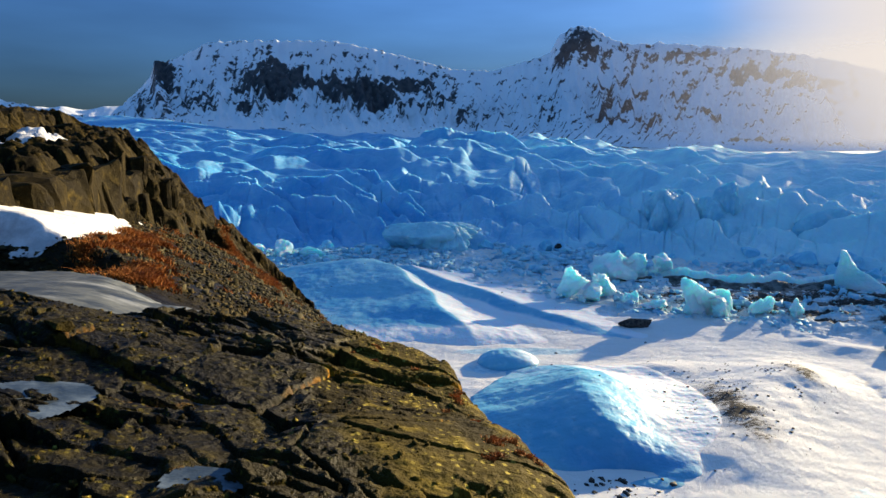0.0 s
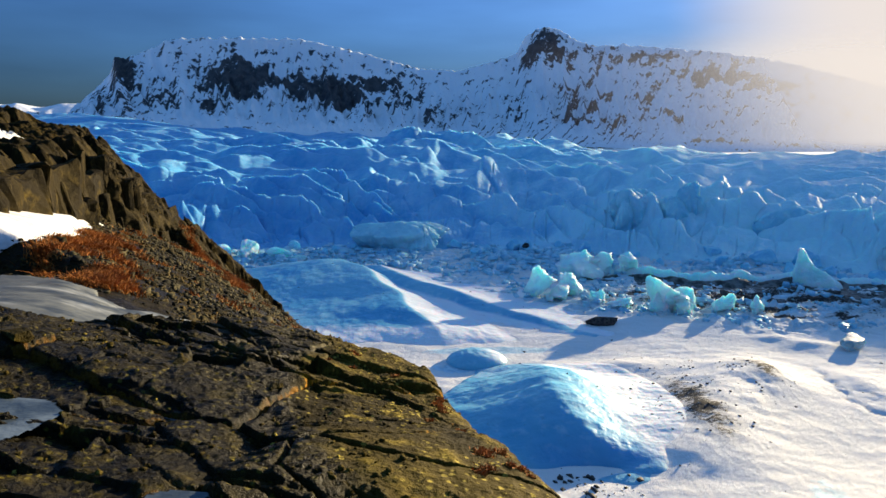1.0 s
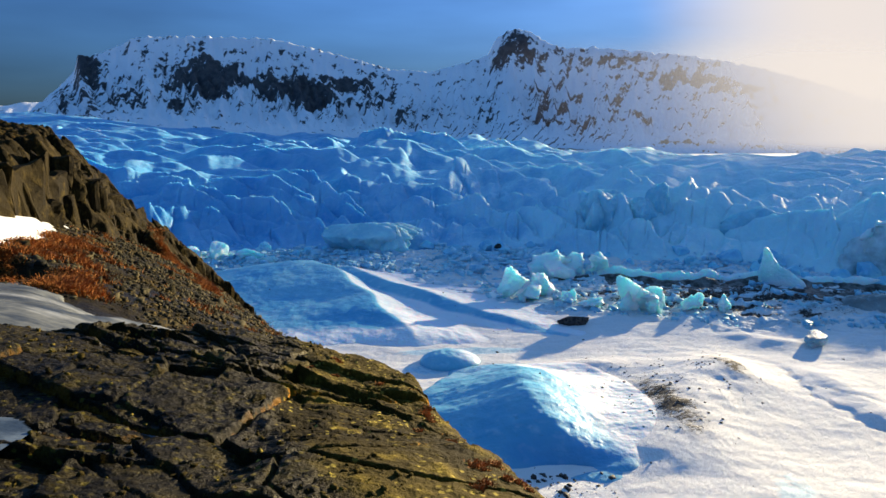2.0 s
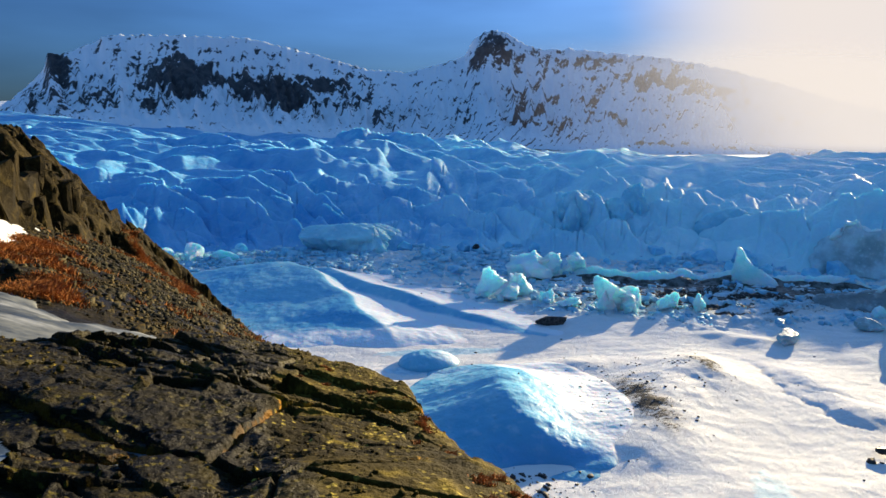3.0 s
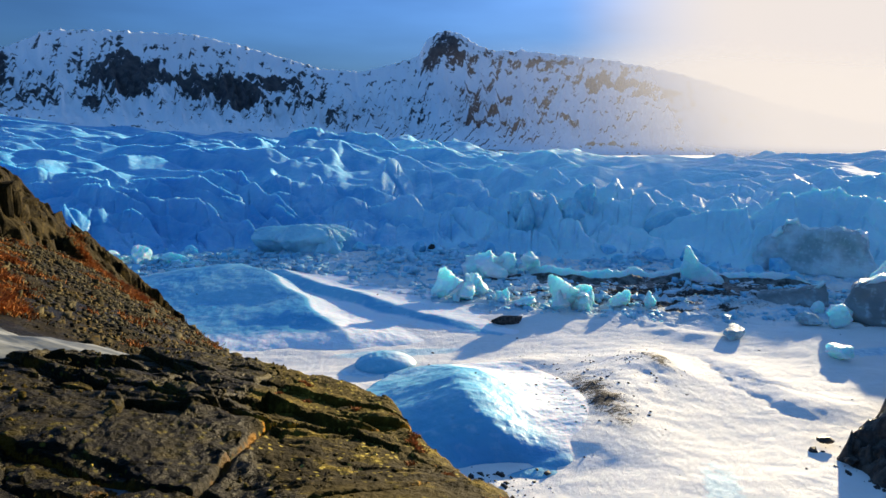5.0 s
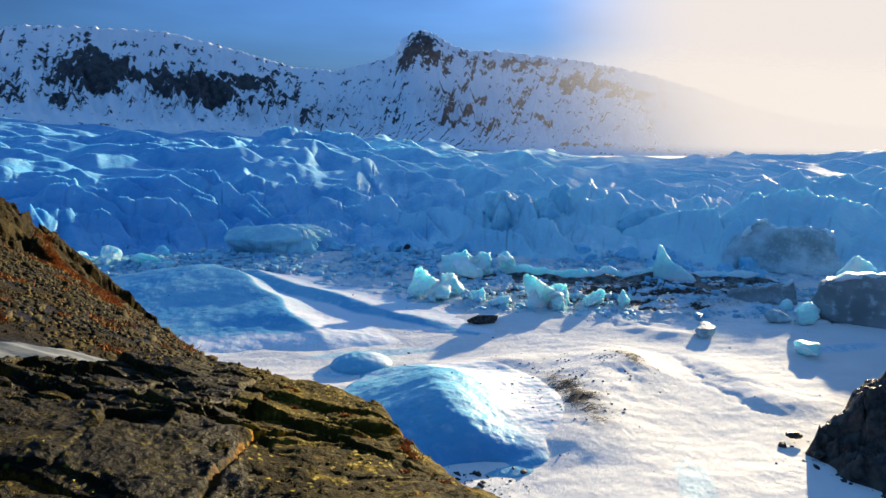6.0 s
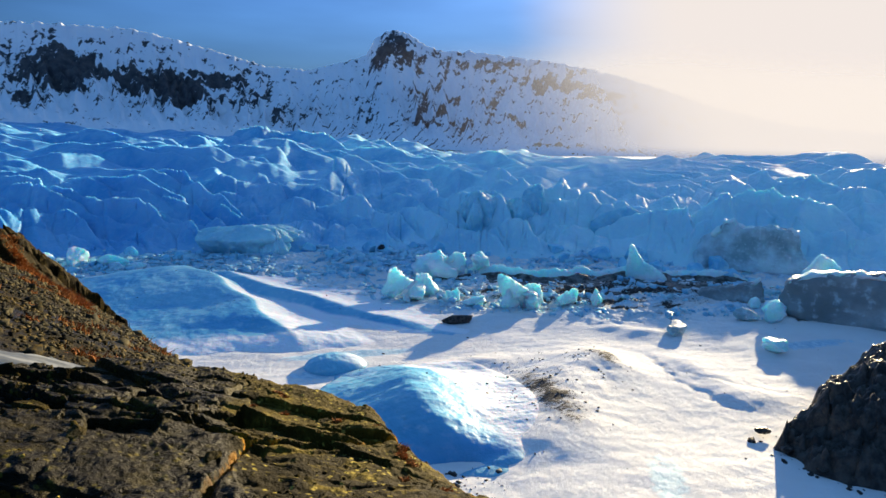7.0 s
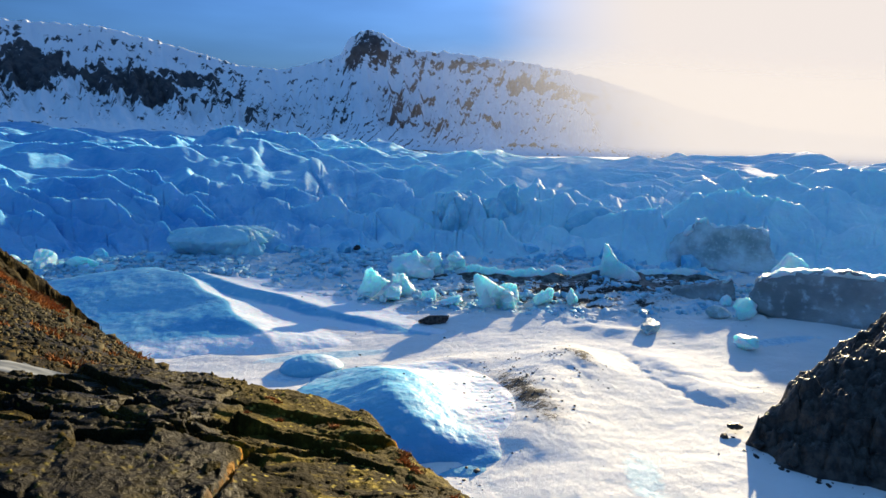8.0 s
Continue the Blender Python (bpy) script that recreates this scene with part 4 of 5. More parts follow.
FLUTED, SLAB = "fluted blue serac rising from the glacier front", "low rounded slab of blue ice at the glacier's foot"
for k, (x, y, sx, sy, sz, turn, label) in enumerate([
        (82, 226, 15, 9, 13.5, 15, FLUTED), (96, 225, 6, 6, 12.0, 0, FLUTED), (89, 220, 8, 6, 10.5, 30, FLUTED), (77, 221, 9, 6, 11.0, 0, FLUTED), (104, 222, 6, 5, 8.0, 60, FLUTED), (71, 219, 6, 4, 9, 50, FLUTED), (99, 222, 4, 4, 11, 20, FLUTED),
        (-6, 212, 17, 7, 6.0, 8, SLAB), (3, 210, 6, 5, 6.0, 0, SLAB), (150, 203, 20, 8, 9, -30, SLAB), (128, 211, 14, 7, 8, -25, SLAB)]):
    serac((x, y - 7, -1), (sx, sy, sz), 500 + k, turn, label)


pick = random.Random(77)
for k in range(44):
    a, r = radians(pick.uniform(-21, 41)), pick.uniform(190, 208)
    big = pick.uniform(1.0, 3.6) * (0.6 + 0.4 * (r - 190) / 24)
    block("ice_block", (r * math.sin(a), r * math.cos(a), -0.3), (big * pick.uniform(1.0, 1.8), big * pick.uniform(0.8, 1.3), big * pick.uniform(0.7, 1.4)), 700 + k, GLACIER,
          "broken blue ice block at the glacier's foot", "ice block", pick.uniform(-40, 40), "fallen blocks below the glacier", cuts=9, rough=0.07)


# ---- the hillside at the near shore ----
def slope(x, y):
    """The terrace of gravel and ice, and the cliff that stands over it."""
    a, b = np.clip(x, -10.5, 1.0) + 5, np.clip(y, 4.0, 27.0) - 13
    t = 35.204 - 0.449 * a - 0.273 * b - 0.02825 * a * a - 0.0312 * a * b - 0.00772 * b * b
    t = t - 0.17 * np.minimum(y - 4.0, 0) - 0.9 * np.maximum(y - 27.0, 0)
    pan = 36.4 - 0.14 * (y - 5.6) + 0.9 * np.maximum(y - 9.8, 0) + 1.5 * np.maximum(x + 2.6, 0) - 0.17 * np.minimum(y - 4.0, 0)
    t = smin(t, pan, 0.15)
    edge = np.interp(y, [0, 4.5, 8, 15, 19, 22, 25, 30, 45], [0.9, 0.35, -0.4, -2.35, -4.2, -6.0, -8.0, -11.0, -20.0])
    edge = edge + 0.25 * fbm(y * 0.6, x * 0, 3, 170)
    t = t - 1.1 * np.maximum(x - edge, 0)
    f1, f2, rid, ox, oy = cells(x * 0.55 + 0.3 * fbm(x, y, 3, 175), y * 0.75 + 0.3 * fbm(x + 8, y, 3, 174), 176)
    g1, g2, sid, px, py = cells(x * 1.7, y * 2.2 + 0.3 * fbm(x * 2, y * 2, 2, 172), 179)
    lip = np.interp(y, [4, 13, 20, 25, 30], [-8.7, -8.4, -10.0, -11.8, -13.5]) + 0.9 * (rid - 0.5)
    steep = np.interp(y, [12, 18, 25], [2.4, 1.8, 1.0])
    hill = smin(37.45 - 0.12 * (x + 9) + 0.25 * (rid - 0.5) + 0 * y, 37.3 - steep * (x - lip), 0.15)
    bench = smin(38.5 - 0.05 * (x + 13), 38.3 - 2.0 * (x - lip + 2.6 + 0.8 * (rid - 0.5)), 0.2)
    hill = np.maximum(hill, bench) - 0.9 * np.maximum(y - 27, 0)
    crag = 0.16 * (sid - 0.5) - 0.16 * smooth(0.12, 0, f2 - f1) - 0.1 * smooth(0.1, 0, g2 - g1) + 0.22 * fbm(x * 1.3, y * 1.3, 5, 178, 0.6)
    hill = hill + crag * smooth(0.2, 0.9, hill - t + 0.5)
    rock = smooth(-0.1, 0.25, hill - t)
    return np.maximum(t, hill), rock


def ledge_inside(x, y):
    side = np.interp(y, [0, 2.04, 2.76, 3.46, 4.13, 4.54, 4.9], [0.98, 0.54, 0.39, 0.21, 0.10, -0.06, -0.8]) - x
    far = np.interp(x, [-5, -2.4, -2.0, -1.4, -0.84, -0.36, -0.06, 0.1], [3.9, 4.3, 4.65, 5.0, 4.95, 4.7, 4.54, 4.1]) - y
    return np.minimum(side, far)


def shore(x, y):
    t, rock = slope(x, y)
    flat = 37.16 - 0.17 * x - 0.17 * y
    k = smooth(-0.16, 0.06, ledge_inside(x, y))
    return np.where(flat > t, t + (flat - t) * k, t), rock, k


def ledge_top(x, y):
    """Height of the ledge's broken surface, and how mossy its joints are."""
    wob = 0.05 * fbm(x * 3, y * 3, 4, 181)
    z, _, k = shore(x + wob, y + 0.06 * fbm(x * 2.5 + 9, y * 2.5, 4, 183))
    a = radians(-20)
    u, v = x * math.cos(a) + y * math.sin(a), -x * math.sin(a) + y * math.cos(a)
    # jointed plates, each tilted its own way, with straight broken edges
    bend = 0.05 * fbm(x * 3.0, y * 3.0, 3, 184)
    b1, b2, rid, ox, oy = cells(u * 0.95 + bend, v * 1.35 - bend, 190)
    c1, c2, sid, px, py = cells(u * 2.4 + 2 * bend, v * 4.4, 191)
    e1, e2, tid, qx, qy = cells(u * 6.5 + 2 * bend, v * 10.0, 192)
    calm = smooth(0.62, 0.30, np.hypot((x + 0.02) / 1.15, (y - 2.30 + 0.15 * x) / 0.85) + 0.12 * fbm(x * 2, y * 2, 3, 185))
    jag = 1 - 0.93 * calm
    frayed = smooth(-0.2, 0.25, fbm(x * 0.9, y * 0.9, 3, 189)) * jag
    tilt = (rid * 7.3) % 1.0 - 0.5
    z = z + jag * (0.055 * (rid - 0.4) + 0.085 * (ox * tilt + oy * (rid - 0.6))) - 0.05 * smooth(0.03, 0.0, b2 - b1)
    lean = (sid * 9.1) % 1.0 - 0.5
    z = z + (0.25 * jag + 0.75 * frayed) * (0.045 * (sid - 0.45) + 0.12 * (px * lean + py * (sid - 0.6)) - 0.035 * smooth(0.05, 0.0, c2 - c1))
    z = z + frayed * (0.022 * (tid - 0.5) + 0.05 * (qx * (tid * 5.1 % 1 - 0.5) + qy * (tid - 0.5)) - 0.010 * smooth(0.07, 0.0, e2 - e1))
    z = z + (0.25 + 0.75 * jag) * (0.016 * fbm(x * 4, y * 4, 5, 193, 0.62) + 0.016 * (ridged(x * 3.1 + 0.6 * y, y * 4.4, 4, 194, 0.6) - 0.5)) + 0.03 * fbm(x * 1.1, y * 1.1, 3, 195) + 0.006 * fbm(x * 20, y * 20, 4, 197, 0.7)
    # the sunken wet part beside the smooth slab, and the slab's broken edge
    z = z + 0.03 * calm - 0.06 * smooth(-0.55, -0.8, x - 0.2 * (y - 2)) * smooth(3.4, 2.6, y)
    z = z - 0.10 * smooth(0.0, 0.30, 0.22 - ledge_inside(x, y)) ** 2
    hollow = smooth(0.08, 0.0, b2 - b1) * 0.75 + smooth(0.07, 0.0, c2 - c1) * 0.4 * frayed
    moss = hollow * smooth(-0.10, 0.25, fbm(x * 1.1, y * 1.1, 3, 199)) + 0.28 * smooth(-0.9, 0.3, x) * (1 - calm)
    # wet rock to the left, its colour darkened there for shade as well
    wet = 0.95 * smooth(-0.1, -1.0, x + 0.25 * (y - 3)) + 0.3 * smooth(3.6, 4.5, y)
    return z, moss, wet


def rock_ledge():
    x, y = grid(-3.6, 1.3, 0.9, 5.6, 0.009)
    z, moss, wet = ledge_top(x, y)
    ob = sheet("rock_ledge", x, y, z, BASALT, moss=moss, wet=wet)
    return tagged(ob, "broken brown basalt ledge with lichen and ochre moss", "rock ledge", kind="structure")


ledge = rock_ledge()


def hillside():
    x, y = np.meshgrid(graded(-60, -14, 0.6, 40, 0.05), graded(-30, 4.4, 29, 60, 0.05))
    z, rock, k = shore(x, y)
    z = z + 0.05 * fbm(x * 2, y * 2, 4, 205) * (1 + 1.5 * rock)
    z = np.maximum(z, -3) - 0.35 * smooth(0.0, 0.15, np.minimum(np.minimum(x + 3.5, 1.2 - x), np.minimum(y - 1.0, 5.5 - y)))
    moss = 0.22 + 0.3 * fbm(x * 0.5, y * 0.5, 3, 207)
    ob = sheet("hillside", x, y, z, CLIFF_ROCK, moss=moss, wet=0.5 * (1 - rock))
    tagged(ob, "steep gravelly hillside under a low dark basalt cliff", "hillside", kind="structure")


hillside()


# ---- the outcrop on the far side of the bay ----
def outcrop(x, y):
    foot = np.interp(y, [30, 40, 47, 52, 56, 61.5, 67, 73, 78.6, 86, 92], [92, 78, 68, 62, 59.5, 60.5, 68, 79, 91, 107, 122]) + 2.2 * fbm(x * 0.15, y * 0.15, 3, 209)
    d = x - foot
    top = np.minimum(0.50 * np.maximum(d, 0) + 2.0 * smooth(0, 3, d), 24 + 0 * d)
    f1, f2, rid, ox, oy = cells(x * 0.30 + 0.4 * fbm(x * 0.2, y * 0.2, 2, 210), y * 0.34, 211)
    g1, g2, sid, px, py = cells(x * 0.85 + 0.3 * y, y * 0.8, 212)
    rough = 2.0 * (rid - 0.5) + 1.3 * (ox * (rid * 7.1 % 1 - 0.5) + oy * (rid - 0.5)) - 0.9 * smooth(0.12, 0, f2 - f1)
    rough = rough + 0.7 * (sid - 0.5) + 0.7 * (px * (sid * 5.7 % 1 - 0.5) + py * (sid - 0.5)) - 0.3 * smooth(0.1, 0, g2 - g1) + 1.5 * fbm(x * 0.22, y * 0.22, 5, 213, 0.62) + 1.0 * (ridged(x * 0.2, y * 0.3, 4, 214, 0.6) - 0.5)
    return (top + rough * smooth(0.2, 3, top) - 0.6 - 1.5 * smooth(0, -3, d),)


for k, (x, y, sx, sy, sz) in enumerate([(62.6, 65.4, 1.2, 0.9, 0.4), (61.6, 60.2, 1.2, 0.9, 0.5), (61.6, 55.0, 1.0, 0.8, 0.4)]):
    block("boulder", (x, y, 0.2), (sx, sy, sz), 280 + k, WET_ROCK, "wet dark boulder fallen at the outcrop's foot", "boulder", k * 55, "boulders below the outcrop", cuts=11, level=4, rough=0.14)


mound("rock_outcrop", 48, 130, 30, 84, 0.22, outcrop, WET_ROCK, "wet dark rock outcrop at the lagoon shore", "rock outcrop")


# ---- scattered stone and ice ----
CUBE = np.array([(-1, -1, -1), (1, -1, -1), (1, 1, -1), (-1, 1, -1), (-1, -1, 1), (1, -1, 1), (1, 1, 1), (-1, 1, 1)], float)
CUBE_TRIS = np.array([(0, 2, 1), (0, 3, 2), (4, 5, 6), (4, 6, 7), (0, 1, 5), (0, 5, 4), (1, 2, 6), (1, 6, 5), (2, 3, 7), (2, 7, 6), (3, 0, 4), (3, 4, 7)])


def rubble(name, x, y, z, size, squash, material, label, seed):
    """Many small angular pieces in one mesh."""
    rng = np.random.RandomState(seed)
    n = len(x)
    v = CUBE[None] * (0.55 + 0.45 * rng.rand(n, 8, 1)) + 0.28 * rng.randn(n, 8, 3)
    v[:, 4:, :2] *= 0.75
    ang = rng.rand(n) * 6.2832
    c, s = np.cos(ang)[:, None], np.sin(ang)[:, None]
    long = 0.7 + 0.8 * rng.rand(n, 1)
    vx, vy, vz = v[..., 0] * long, v[..., 1], v[..., 2] * squash * (0.5 + rng.rand(n, 1))
    out = np.stack([x[:, None] + size[:, None] * (vx * c - vy * s), y[:, None] + size[:, None] * (vx * s + vy * c), z[:, None] + size[:, None] * vz], -1)
    tris = (CUBE_TRIS[None] + 8 * np.arange(n)[:, None, None]).reshape(-1, 3)
    me = raw_mesh(name, out.reshape(-1, 3), tris, 3, shade=False)
    me.materials.append(material)
    return tagged(new(name, me), label, name.replace("_", " "), kind="stuff")


rng = np.random.RandomState(7)
# brash ice before the glacier
n = 9000
bx, by = rng.uniform(-85, 150, n), 160 + 48 * rng.beta(2.2, 1.4, n)
keep = fbm(bx * 0.05, by * 0.08, 3, 300) > -0.16
bx, by = bx[keep], by[keep]
rubble("brash_ice", bx, by, lagoon(bx, by)[0] + 0.2, 0.2 + 1.6 * rng.rand(len(bx)) ** 4, 0.45, BRASH, "broken blue and white brash ice below the glacier", 1)
n = 2600
bx, by = rng.uniform(22, 135, n), 112 + 56 * rng.rand(n)
keep = (fbm(bx * 0.07, by * 0.1, 3, 303) > -0.05) & (brash_zone(bx, by) > 0.6)
bx, by = bx[keep], by[keep]
rubble("brash_ice", bx, by, lagoon(bx, by)[0] + 0.05, 0.2 + 1.0 * rng.rand(len(bx)) ** 3, 0.6, BRASH, "small ice fragments round the larger blocks", 2)
# dark grit and stones on the lagoon snow
n = 2600
bx = np.concatenate([rng.normal(39, 6, 500), rng.normal(49, 4, 250), rng.normal(78, 22, 1400), rng.uniform(-30, 120, 450)])
by = np.concatenate([rng.normal(85, 8, 500), rng.normal(91, 5, 250), rng.normal(142, 7, 1400), rng.uniform(60, 205, 450)])
keep = fbm(bx * 0.16, by * 0.2, 3, 306) > -0.02
bx, by = bx[keep], by[keep]


def surface(x, y):
    z = np.maximum(lagoon(x, y)[0], np.maximum(near_dome(x, y)[0], long_ridge(x, y)[0]))
    return np.maximum(z, small_dome(x, y)[0])


rubble("grit", bx, by, surface(bx, by), 0.04 + 0.20 * rng.rand(len(bx)) ** 4, 0.5, STONE, "dark stones and grit strewn over the snow", 3)
n = 170
bx, by = np.concatenate([rng.normal(64, 2.5, 80), rng.normal(19, 2.6, 90)]), np.concatenate([rng.normal(57, 4, 80), rng.normal(61.5, 2.2, 90)])
rubble("shore_stones", bx, by, surface(bx, by), 0.07 + 0.4 * rng.rand(n) ** 3, 0.6, STONE, "dark stones half buried in shore snow", 4)


# ---- the terrace: ice, snow, gravel, grass ----
def laid(name, x0, x1, y0, y1, step, inside, thick, material, label, category):
    """A layer that lies on the hillside where inside(x, y) is above nought, thinning to its rim."""
    x, y = grid(x0, x1, y0, y1, step)
    k = inside(x, y)
    if name != "snow_patch":
        k = np.minimum(k, 0.35 - slope(x, y)[1])
    z = shore(x, y)[0] + thick * smooth(0, 0.35, k) + 0.012 - 0.35 * smooth(0.0, -0.10, k) + 0.25 * thick * fbm(x * 1.5, y * 1.5, 4, 220)
    return tagged(sheet(name, x, y, z, material, keep=k > -0.12), label, category)


def gravel_line(x, y):
    """Above nought on the ice's side of the gravel fan."""
    bound = np.interp(x, [-12, -8, -6, -5.1, -4.2, -3.3, -2.84, -2.0, -1.0], [9.0, 9.2, 9.2, 9.3, 8.3, 7.3, 7.9, 8.6, 9.5])
    return bound - y + 0.4 * fbm(x * 1.2, y * 1.2, 4, 222)


def frozen(x, y):
    return np.minimum(gravel_line(x, y) * 0.5, np.minimum(-0.12 - ledge_inside(x, y), -0.9 - x - 0.1 * (y - 5)))


laid("frozen_runoff", -12, -0.6, 2.6, 15.6, 0.05, frozen, 0.10, PUDDLE_ICE, "sheet of grey streaked ice frozen over the rock terrace", "ice sheet")


def drift(x, y):
    rim = np.interp(y, [10.0, 10.5, 11.6, 14.0, 17.3], [-6.5, -6.15, -6.3, -7.1, -8.2]) + 0.35 * fbm(x * 1.1, y * 1.1, 4, 224)
    return np.minimum(rim - x, np.minimum(17.6 - y, y - 10.1 - 0.3 * fbm(x * 1.3, y * 1.3, 3, 225))) * 0.7


laid("snow_drift", -13, -5, 9.5, 18.5, 0.05, drift, 0.16, PATCH_SNOW, "white drift of old snow at the cliff's foot", "snow patch")


def bench_snow(x, y):
    return 0.55 - np.hypot((x + 11.0 + 0.15 * (y - 18)) / 1.0, (y - 17.5) / 3.2) + 0.3 * fbm(x * 0.9, y * 0.9, 3, 226)


laid("snow_patch", -15, -8, 12, 24, 0.06, bench_snow, 0.15, PATCH_SNOW, "thin snow lying on the cliff's bench", "snow patch")

n = 34000
bx, by = rng.uniform(-9.5, 0.5, n), 8 + 20 * rng.rand(n) ** 1.0
z, rock, _ = shore(bx, by)
keep = (gravel_line(bx, by) < 0.15) & (rock < 0.6) & (drift(bx, by) < 0.05) & (z > 28)
bx, by, z = bx[keep], by[keep], z[keep]
rubble("gravel", bx, by, z + 0.01, 0.008 + 0.05 * rng.rand(len(bx)) ** 4 + 0.10 * (rng.rand(len(bx)) > 0.985) * rng.rand(len(bx)), 0.65, GRAVEL, "dark angular gravel on the slope", 5)


def dry_grass():
    """Clumps of dry, bent blades over the fan and along its crest."""
    g = np.random.RandomState(11)
    m = 1500
    cx = np.zeros(m + 260)
    cy = np.concatenate([g.uniform(8.4, 14.5, m), g.uniform(17.5, 25.0, 260)])
    cx[:m] = -cy[:m] * g.uniform(0.43, 0.57, m)
    cx[m:] = np.interp(cy[m:], [19, 22, 25], [-4.7, -6.5, -8.4]) - np.abs(g.normal(0, 0.3, 260))
    ok = (gravel_line(cx, cy) < -0.1) & (fbm(cx * 1.0, cy * 0.8, 3, 230) > np.where(np.arange(m + 260) < m, 0.15, -0.1)) & (drift(cx, cy) < 0.0)
    cx, cy = cx[ok], cy[ok]
    sx, sy = g.uniform(-8.5, -1.0, 260), g.uniform(8.5, 24.0, 260)
    far = (gravel_line(sx, sy) < -0.2) & (drift(sx, sy) < 0) & (slope(sx, sy)[1] < 0.8) & (fbm(sx * 0.7, sy * 0.7, 3, 231) > 0.12)
    cx, cy = np.concatenate([cx, sx[far]]), np.concatenate([cy, sy[far]])
    blades(g, cx, cy, 70, 1.0, lambda x, y: shore(x, y)[0], "dry rust-orange grass tufts on the gravel slope")
    cx = np.concatenate([g.normal(0.20, 0.07, 9), g.normal(-0.02, 0.12, 8), g.normal(-0.35, 0.2, 6)])
    cy = np.concatenate([g.normal(2.35, 0.16, 9), g.normal(3.5, 0.25, 8), g.normal(4.1, 0.25, 6)])
    blades(g, cx, cy, 80, 0.15, lambda x, y: ledge_top(x, y)[0], "small dry orange grass tufts in cracks of the ledge")


def blades(g, cx, cy, n, scale, ground_at, label):
    x, y = np.repeat(cx, n), np.repeat(cy, n)
    size = np.repeat(g.uniform(0.6, 1.3, len(cx)), n) * scale
    rx, ry = g.normal(0, 0.09, len(x)) * size, g.normal(0, 0.09, len(x)) * size
    x, y = x + rx, y + ry
    z = ground_at(x, y) - 0.01 * scale
    lx, ly = g.normal(0.15, 0.5, len(x)), g.normal(-0.1, 0.5, len(x))
    tall, side = g.uniform(0.07, 0.2, len(x)) * size, g.rand(len(x)) * 6.2832
    rows = []
    for f, q in ((0, 1.0), (0.55, 0.8), (1.0, 0.2)):
        c = np.stack([x + lx * tall * f ** 1.6, y + ly * tall * f ** 1.6, z + tall * (f - 0.35 * f * f)], 1)
        o = np.stack([np.cos(side) * 0.008 * scale ** 0.5 * q, np.sin(side) * 0.008 * scale ** 0.5 * q, 0 * side], 1)
        rows += [c - o, c + o]
    v = np.stack(rows, 1).reshape(-1, 3)
    base = 6 * np.arange(len(x))[:, None]
    quads = np.concatenate([base + np.array([[0, 1, 3, 2]]), base + np.array([[2, 3, 5, 4]])])
    me = raw_mesh("grass", v, quads, 4)
    me.materials.append(GRASS)
    tagged(new("grass", me), label, "grass", kind="stuff")


dry_grass()


# ---- the cliff's blocks ----
def column(seed):
    """A jointed block of basalt: an uneven prism with a tilted top, one unit high and about one across."""
    g = random.Random(seed)
    bm = bmesh.new()
    n = g.choice((4, 4, 5, 5))
    turn = g.uniform(0, 6.28)
    lean = Vector((g.uniform(-0.12, 0.12), g.uniform(-0.12, 0.12), 0))
    for h, wide in ((0.0, 1.06), (0.55, 1.0), (1.0, 0.86)):
        for k in range(n):
            a = turn + 6.2832 * (k + g.uniform(-0.16, 0.16)) / n
            q = wide * g.uniform(0.52, 0.62)
            bm.verts.new(Vector((q * math.cos(a), q * math.sin(a), h + (g.uniform(-0.13, 0.05) if h == 1.0 else 0))) + lean * h)
    bmesh.ops.convex_hull(bm, input=bm.verts[:])
    bmesh.ops.dissolve_limit(bm, angle_limit=radians(9), verts=bm.verts[:], edges=bm.edges[:])
    bmesh.ops.bevel(bm, geom=bm.edges[:], offset=0.035, segments=1, affect="EDGES")
    # broken faces and chipped corners
    bmesh.ops.triangulate(bm, faces=bm.faces[:])
    for cut in range(2):
        bmesh.ops.subdivide_edges(bm, edges=[e for e in bm.edges if e.calc_length() > 0.16], cuts=1)
        bmesh.ops.triangulate(bm, faces=bm.faces[:])
    off = Vector((seed * 1.9, 0, 0))
    for v in bm.verts:
        v.co += noise.noise_vector(v.co * 2.6 + off) * 0.10 + noise.noise_vector(v.co * 7.0 + off) * 0.035
    me = bpy.data.meshes.new("rock")
    bm.to_mesh(me)
    bm.free()
    me.materials.append(CLIFF_ROCK)
    return me


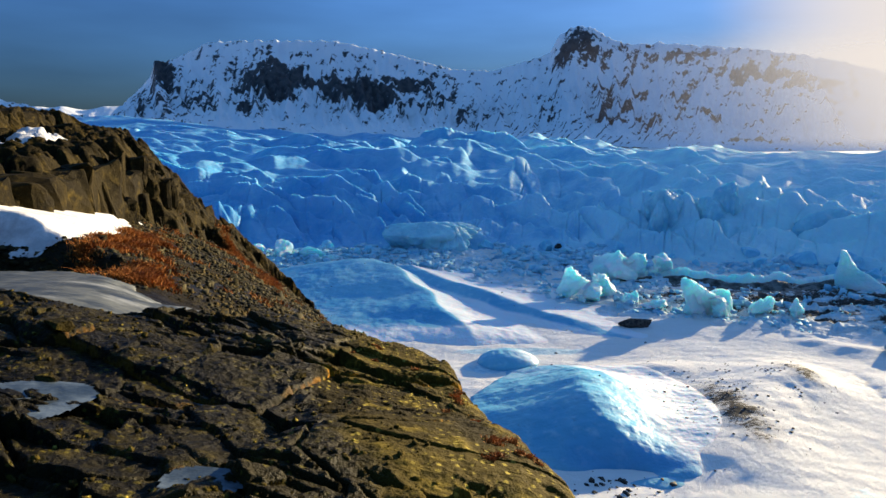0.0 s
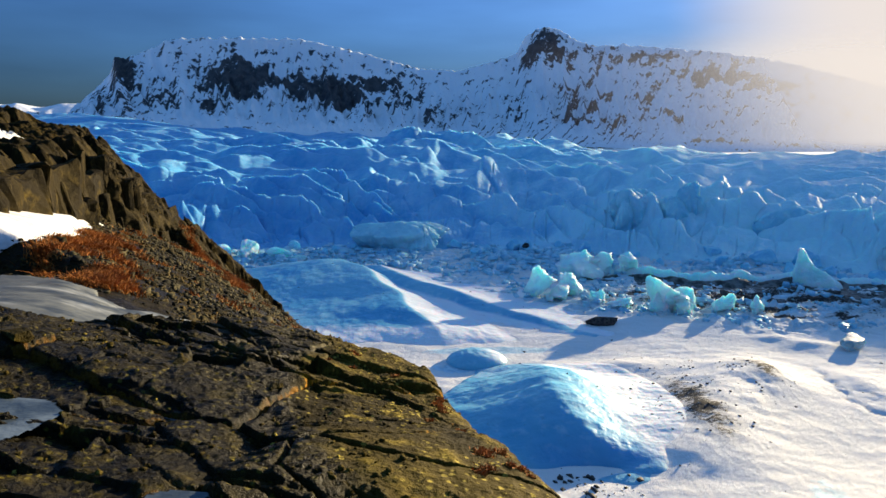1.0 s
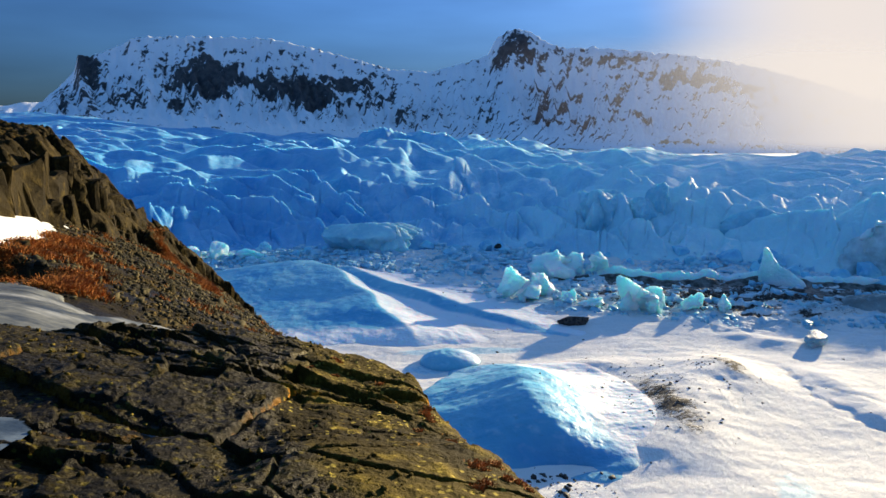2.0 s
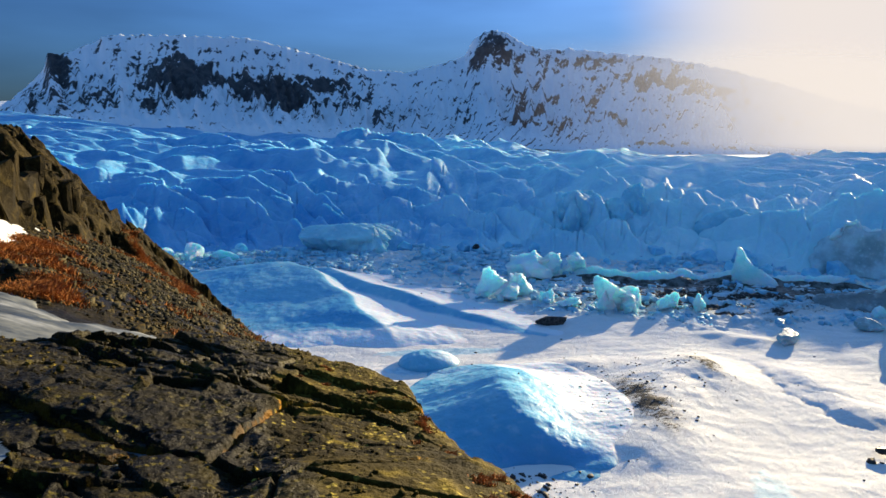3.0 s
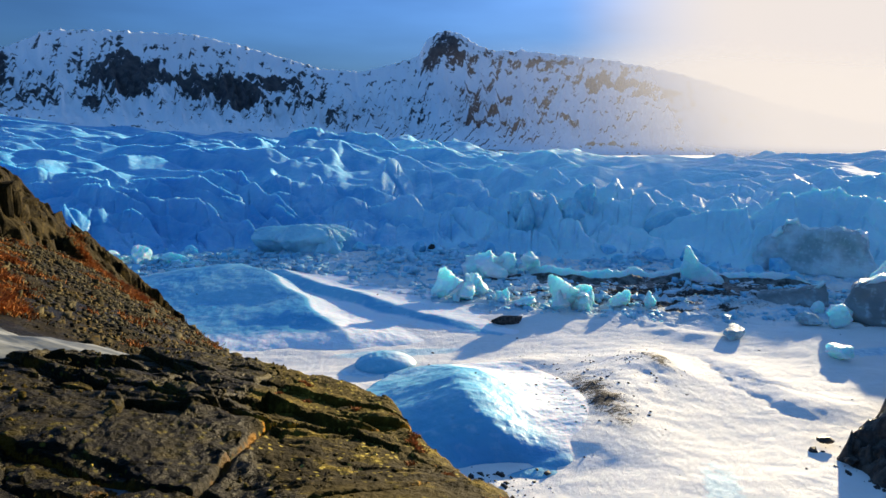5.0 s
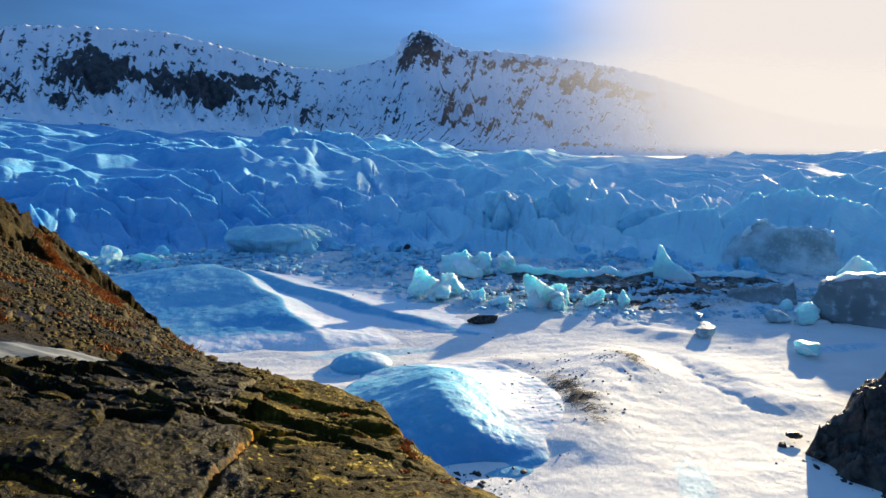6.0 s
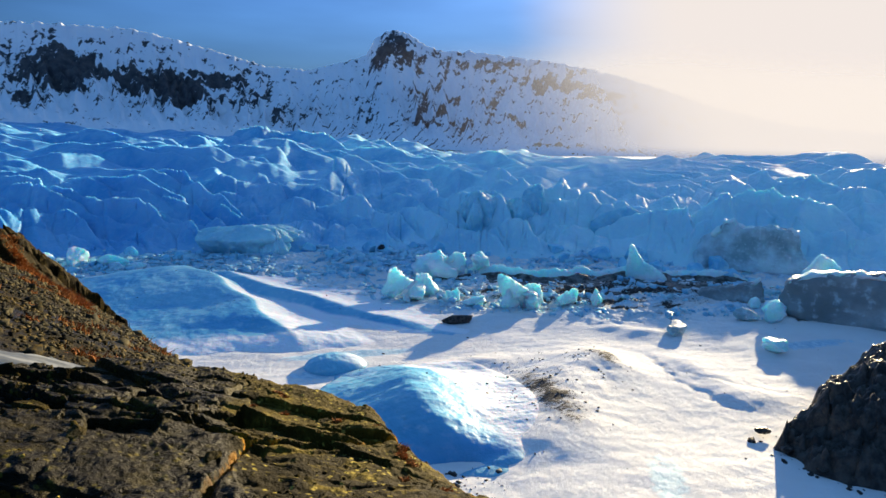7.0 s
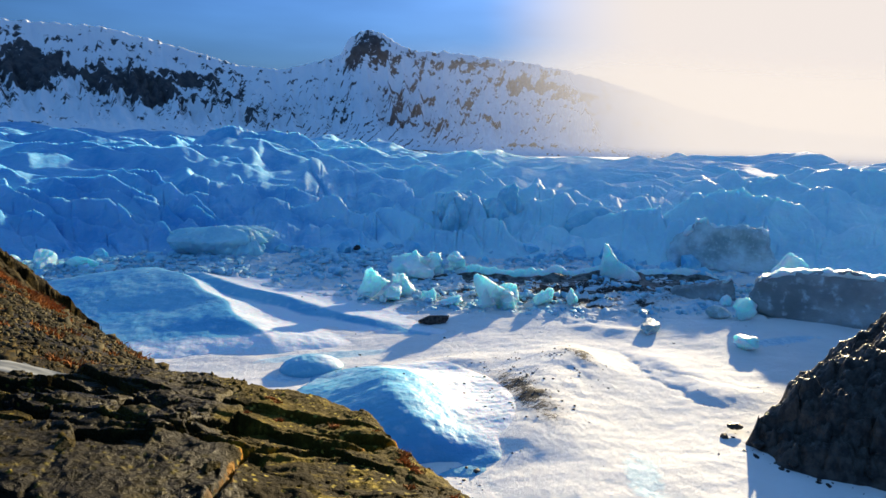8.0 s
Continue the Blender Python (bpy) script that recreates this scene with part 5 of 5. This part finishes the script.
def cliff():
    g = random.Random(21)
    shapes = [column(600 + k) for k in range(12)]
    base = new("cliff")

    def stand(x, y, top, foot, wide, deep, slant=5):
        rock = new("rock", g.choice(shapes))
        rock.parent = base
        rock.matrix_world = pose(x, y, foot, g.uniform(-slant, slant), g.uniform(-slant, slant), g.uniform(0, 360)) @ Matrix.Diagonal((wide, deep, top - foot, 1))

    level = lambda x, y: float(shore(np.array([x]), np.array([y]))[0][0])
    lip_at = lambda y: float(np.interp(y, [4, 13, 20, 25, 30], [-8.7, -8.4, -10.0, -11.8, -13.5]))
    y = 9.6
    while y < 21.5:
        run = float(np.interp(y, [12, 18, 22], [0.30, 0.55, 1.0]))
        x = lip_at(y) + g.uniform(-0.1, 0.6) * run
        stand(x, y, 37.28 - g.uniform(0.0, 0.2) - 0.09 * max(y - 16, 0), level(x + 0.7, y) - 0.5, g.uniform(0.9, 2.0), g.uniform(0.8, 1.4))
        x = lip_at(y) + g.uniform(0.9, 1.8) * run
        if g.random() < 0.6:
            stand(x, y + 0.2, level(x, y) + g.uniform(0.15, 0.6), level(x + 0.5, y) - 0.4, g.uniform(0.4, 0.9), g.uniform(0.4, 0.8), 9)
        y += g.uniform(0.4, 0.85)
    # the broken end of the cliff, and the low steps on its bench
    for k in range(44):
        y = g.uniform(19.5, 26.0)
        x = lip_at(y) + g.uniform(0.0, 1.0) * float(np.interp(y, [19, 25], [1.2, 3.0]))
        z = level(x, y)
        stand(x, y, z + g.uniform(0.05, 0.22), z - 0.7, g.uniform(0.4, 1.0), g.uniform(0.4, 0.8), 10)
    for k in range(34):
        y = g.uniform(11.0, 24.0)
        x = lip_at(y) + g.uniform(-3.2, -2.2)
        z = level(x, y)
        stand(x, y, z + g.uniform(-0.02, 0.10), z - 0.9, g.uniform(0.7, 1.5), g.uniform(0.6, 1.1), 4)
    tagged(base, "low cliff of dark blocky basalt above the terrace", "cliff")


cliff()

# ---- loose stones, chips and frozen puddles on the ledge ----
n = 2600
bx, by = rng.uniform(-3.3, 0.4, n), rng.uniform(1.3, 4.9, n)
keep = (ledge_inside(bx, by) > 0.02) & (fbm(bx * 1.4, by * 1.4, 3, 250) > 0.02)
bx, by = bx[keep], by[keep]
rubble("stone_chips", bx, by, ledge_top(bx, by)[0] + 0.003, 0.003 + 0.013 * rng.rand(len(bx)) ** 3, 0.6, BASALT, "small basalt chips lying on the ledge", 6)
for k, (x, y, sx, sy, sz) in enumerate([(-0.62, 4.2, 0.06, 0.04, 0.05), (-0.98, 4.05, 0.06, 0.05, 0.03), (-1.55, 3.75, 0.08, 0.06, 0.03), (-0.25, 3.9, 0.05, 0.03, 0.02), (-1.25, 3.3, 0.05, 0.04, 0.02),
                                        (-2.0, 3.2, 0.09, 0.06, 0.035), (-0.75, 3.15, 0.04, 0.03, 0.02), (-1.7, 2.6, 0.06, 0.04, 0.025)]):
    z = float(ledge_top(np.array([x]), np.array([y]))[0][0])
    block("loose_stone", (x, y, z - 0.012), (sx, sy, sz), 300 + k, BASALT, "loose angular basalt stone on the ledge", "stone", k * 70, "loose stones on the ledge", sharp=True)


def puddle(cx, cy, r):
    """Ice that has filled a hollow of the ledge."""
    x, y = grid(cx - r, cx + r, cy - r, cy + r, 0.0125)
    z = ledge_top(x, y)[0]
    level = np.sort(z[np.hypot(x - cx, y - cy) < r * 0.6])
    level = level[int(len(level) * 0.45)] - 0.17 * (y - cy) * 0.6 - 0.17 * (x - cx) * 0.6
    ok = (z < level + 0.01) & (np.hypot(x - cx, y - cy) < r * (0.9 + 0.2 * fbm(x * 4, y * 4, 2, 255)))
    ob = sheet("frozen_puddle", x, y, level + 0 * x, CLEAR_ICE, keep=ok)
    tagged(ob, "thin bluish ice in a hollow of the ledge", "ice", group="frozen puddles on the ledge")


for cx, cy, r in ((-1.62, 2.35, 0.26), (-0.72, 1.78, 0.13), (-1.05, 2.65, 0.12)):
    puddle(cx, cy, r)


# ---- a veil added before the mountains for haze and sun glare ----
def mist():
    p = Paint("glare_veil")
    nodes, links = p.t.nodes, p.t.links
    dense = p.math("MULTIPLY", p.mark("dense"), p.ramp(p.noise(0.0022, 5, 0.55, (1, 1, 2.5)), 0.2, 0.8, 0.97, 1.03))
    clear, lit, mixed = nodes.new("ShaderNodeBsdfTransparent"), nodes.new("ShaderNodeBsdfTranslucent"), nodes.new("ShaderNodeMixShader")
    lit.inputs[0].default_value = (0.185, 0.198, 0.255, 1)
    p.put(dense, mixed.inputs[0])
    links.new(clear.outputs[0], mixed.inputs[1])
    links.new(lit.outputs[0], mixed.inputs[2])
    links.new(mixed.outputs[0], nodes["Material Output"].inputs[0])
    nodes.remove(p.b)
    az, el = np.meshgrid(np.linspace(-62, 76, 180), np.linspace(-2.5, 8.4, 50))
    a = np.radians(az)
    r = 650 + 0 * az
    # denser towards the sun, where it imitates the glare
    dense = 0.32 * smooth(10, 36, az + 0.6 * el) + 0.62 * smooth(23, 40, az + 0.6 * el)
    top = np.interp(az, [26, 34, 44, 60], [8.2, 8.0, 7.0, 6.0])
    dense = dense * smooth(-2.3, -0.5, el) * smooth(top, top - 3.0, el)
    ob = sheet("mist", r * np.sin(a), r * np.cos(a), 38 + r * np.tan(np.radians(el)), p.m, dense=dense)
    tagged(ob, "added veil for haze and sun glare before the mountain", "mist", kind="structure")


mist()
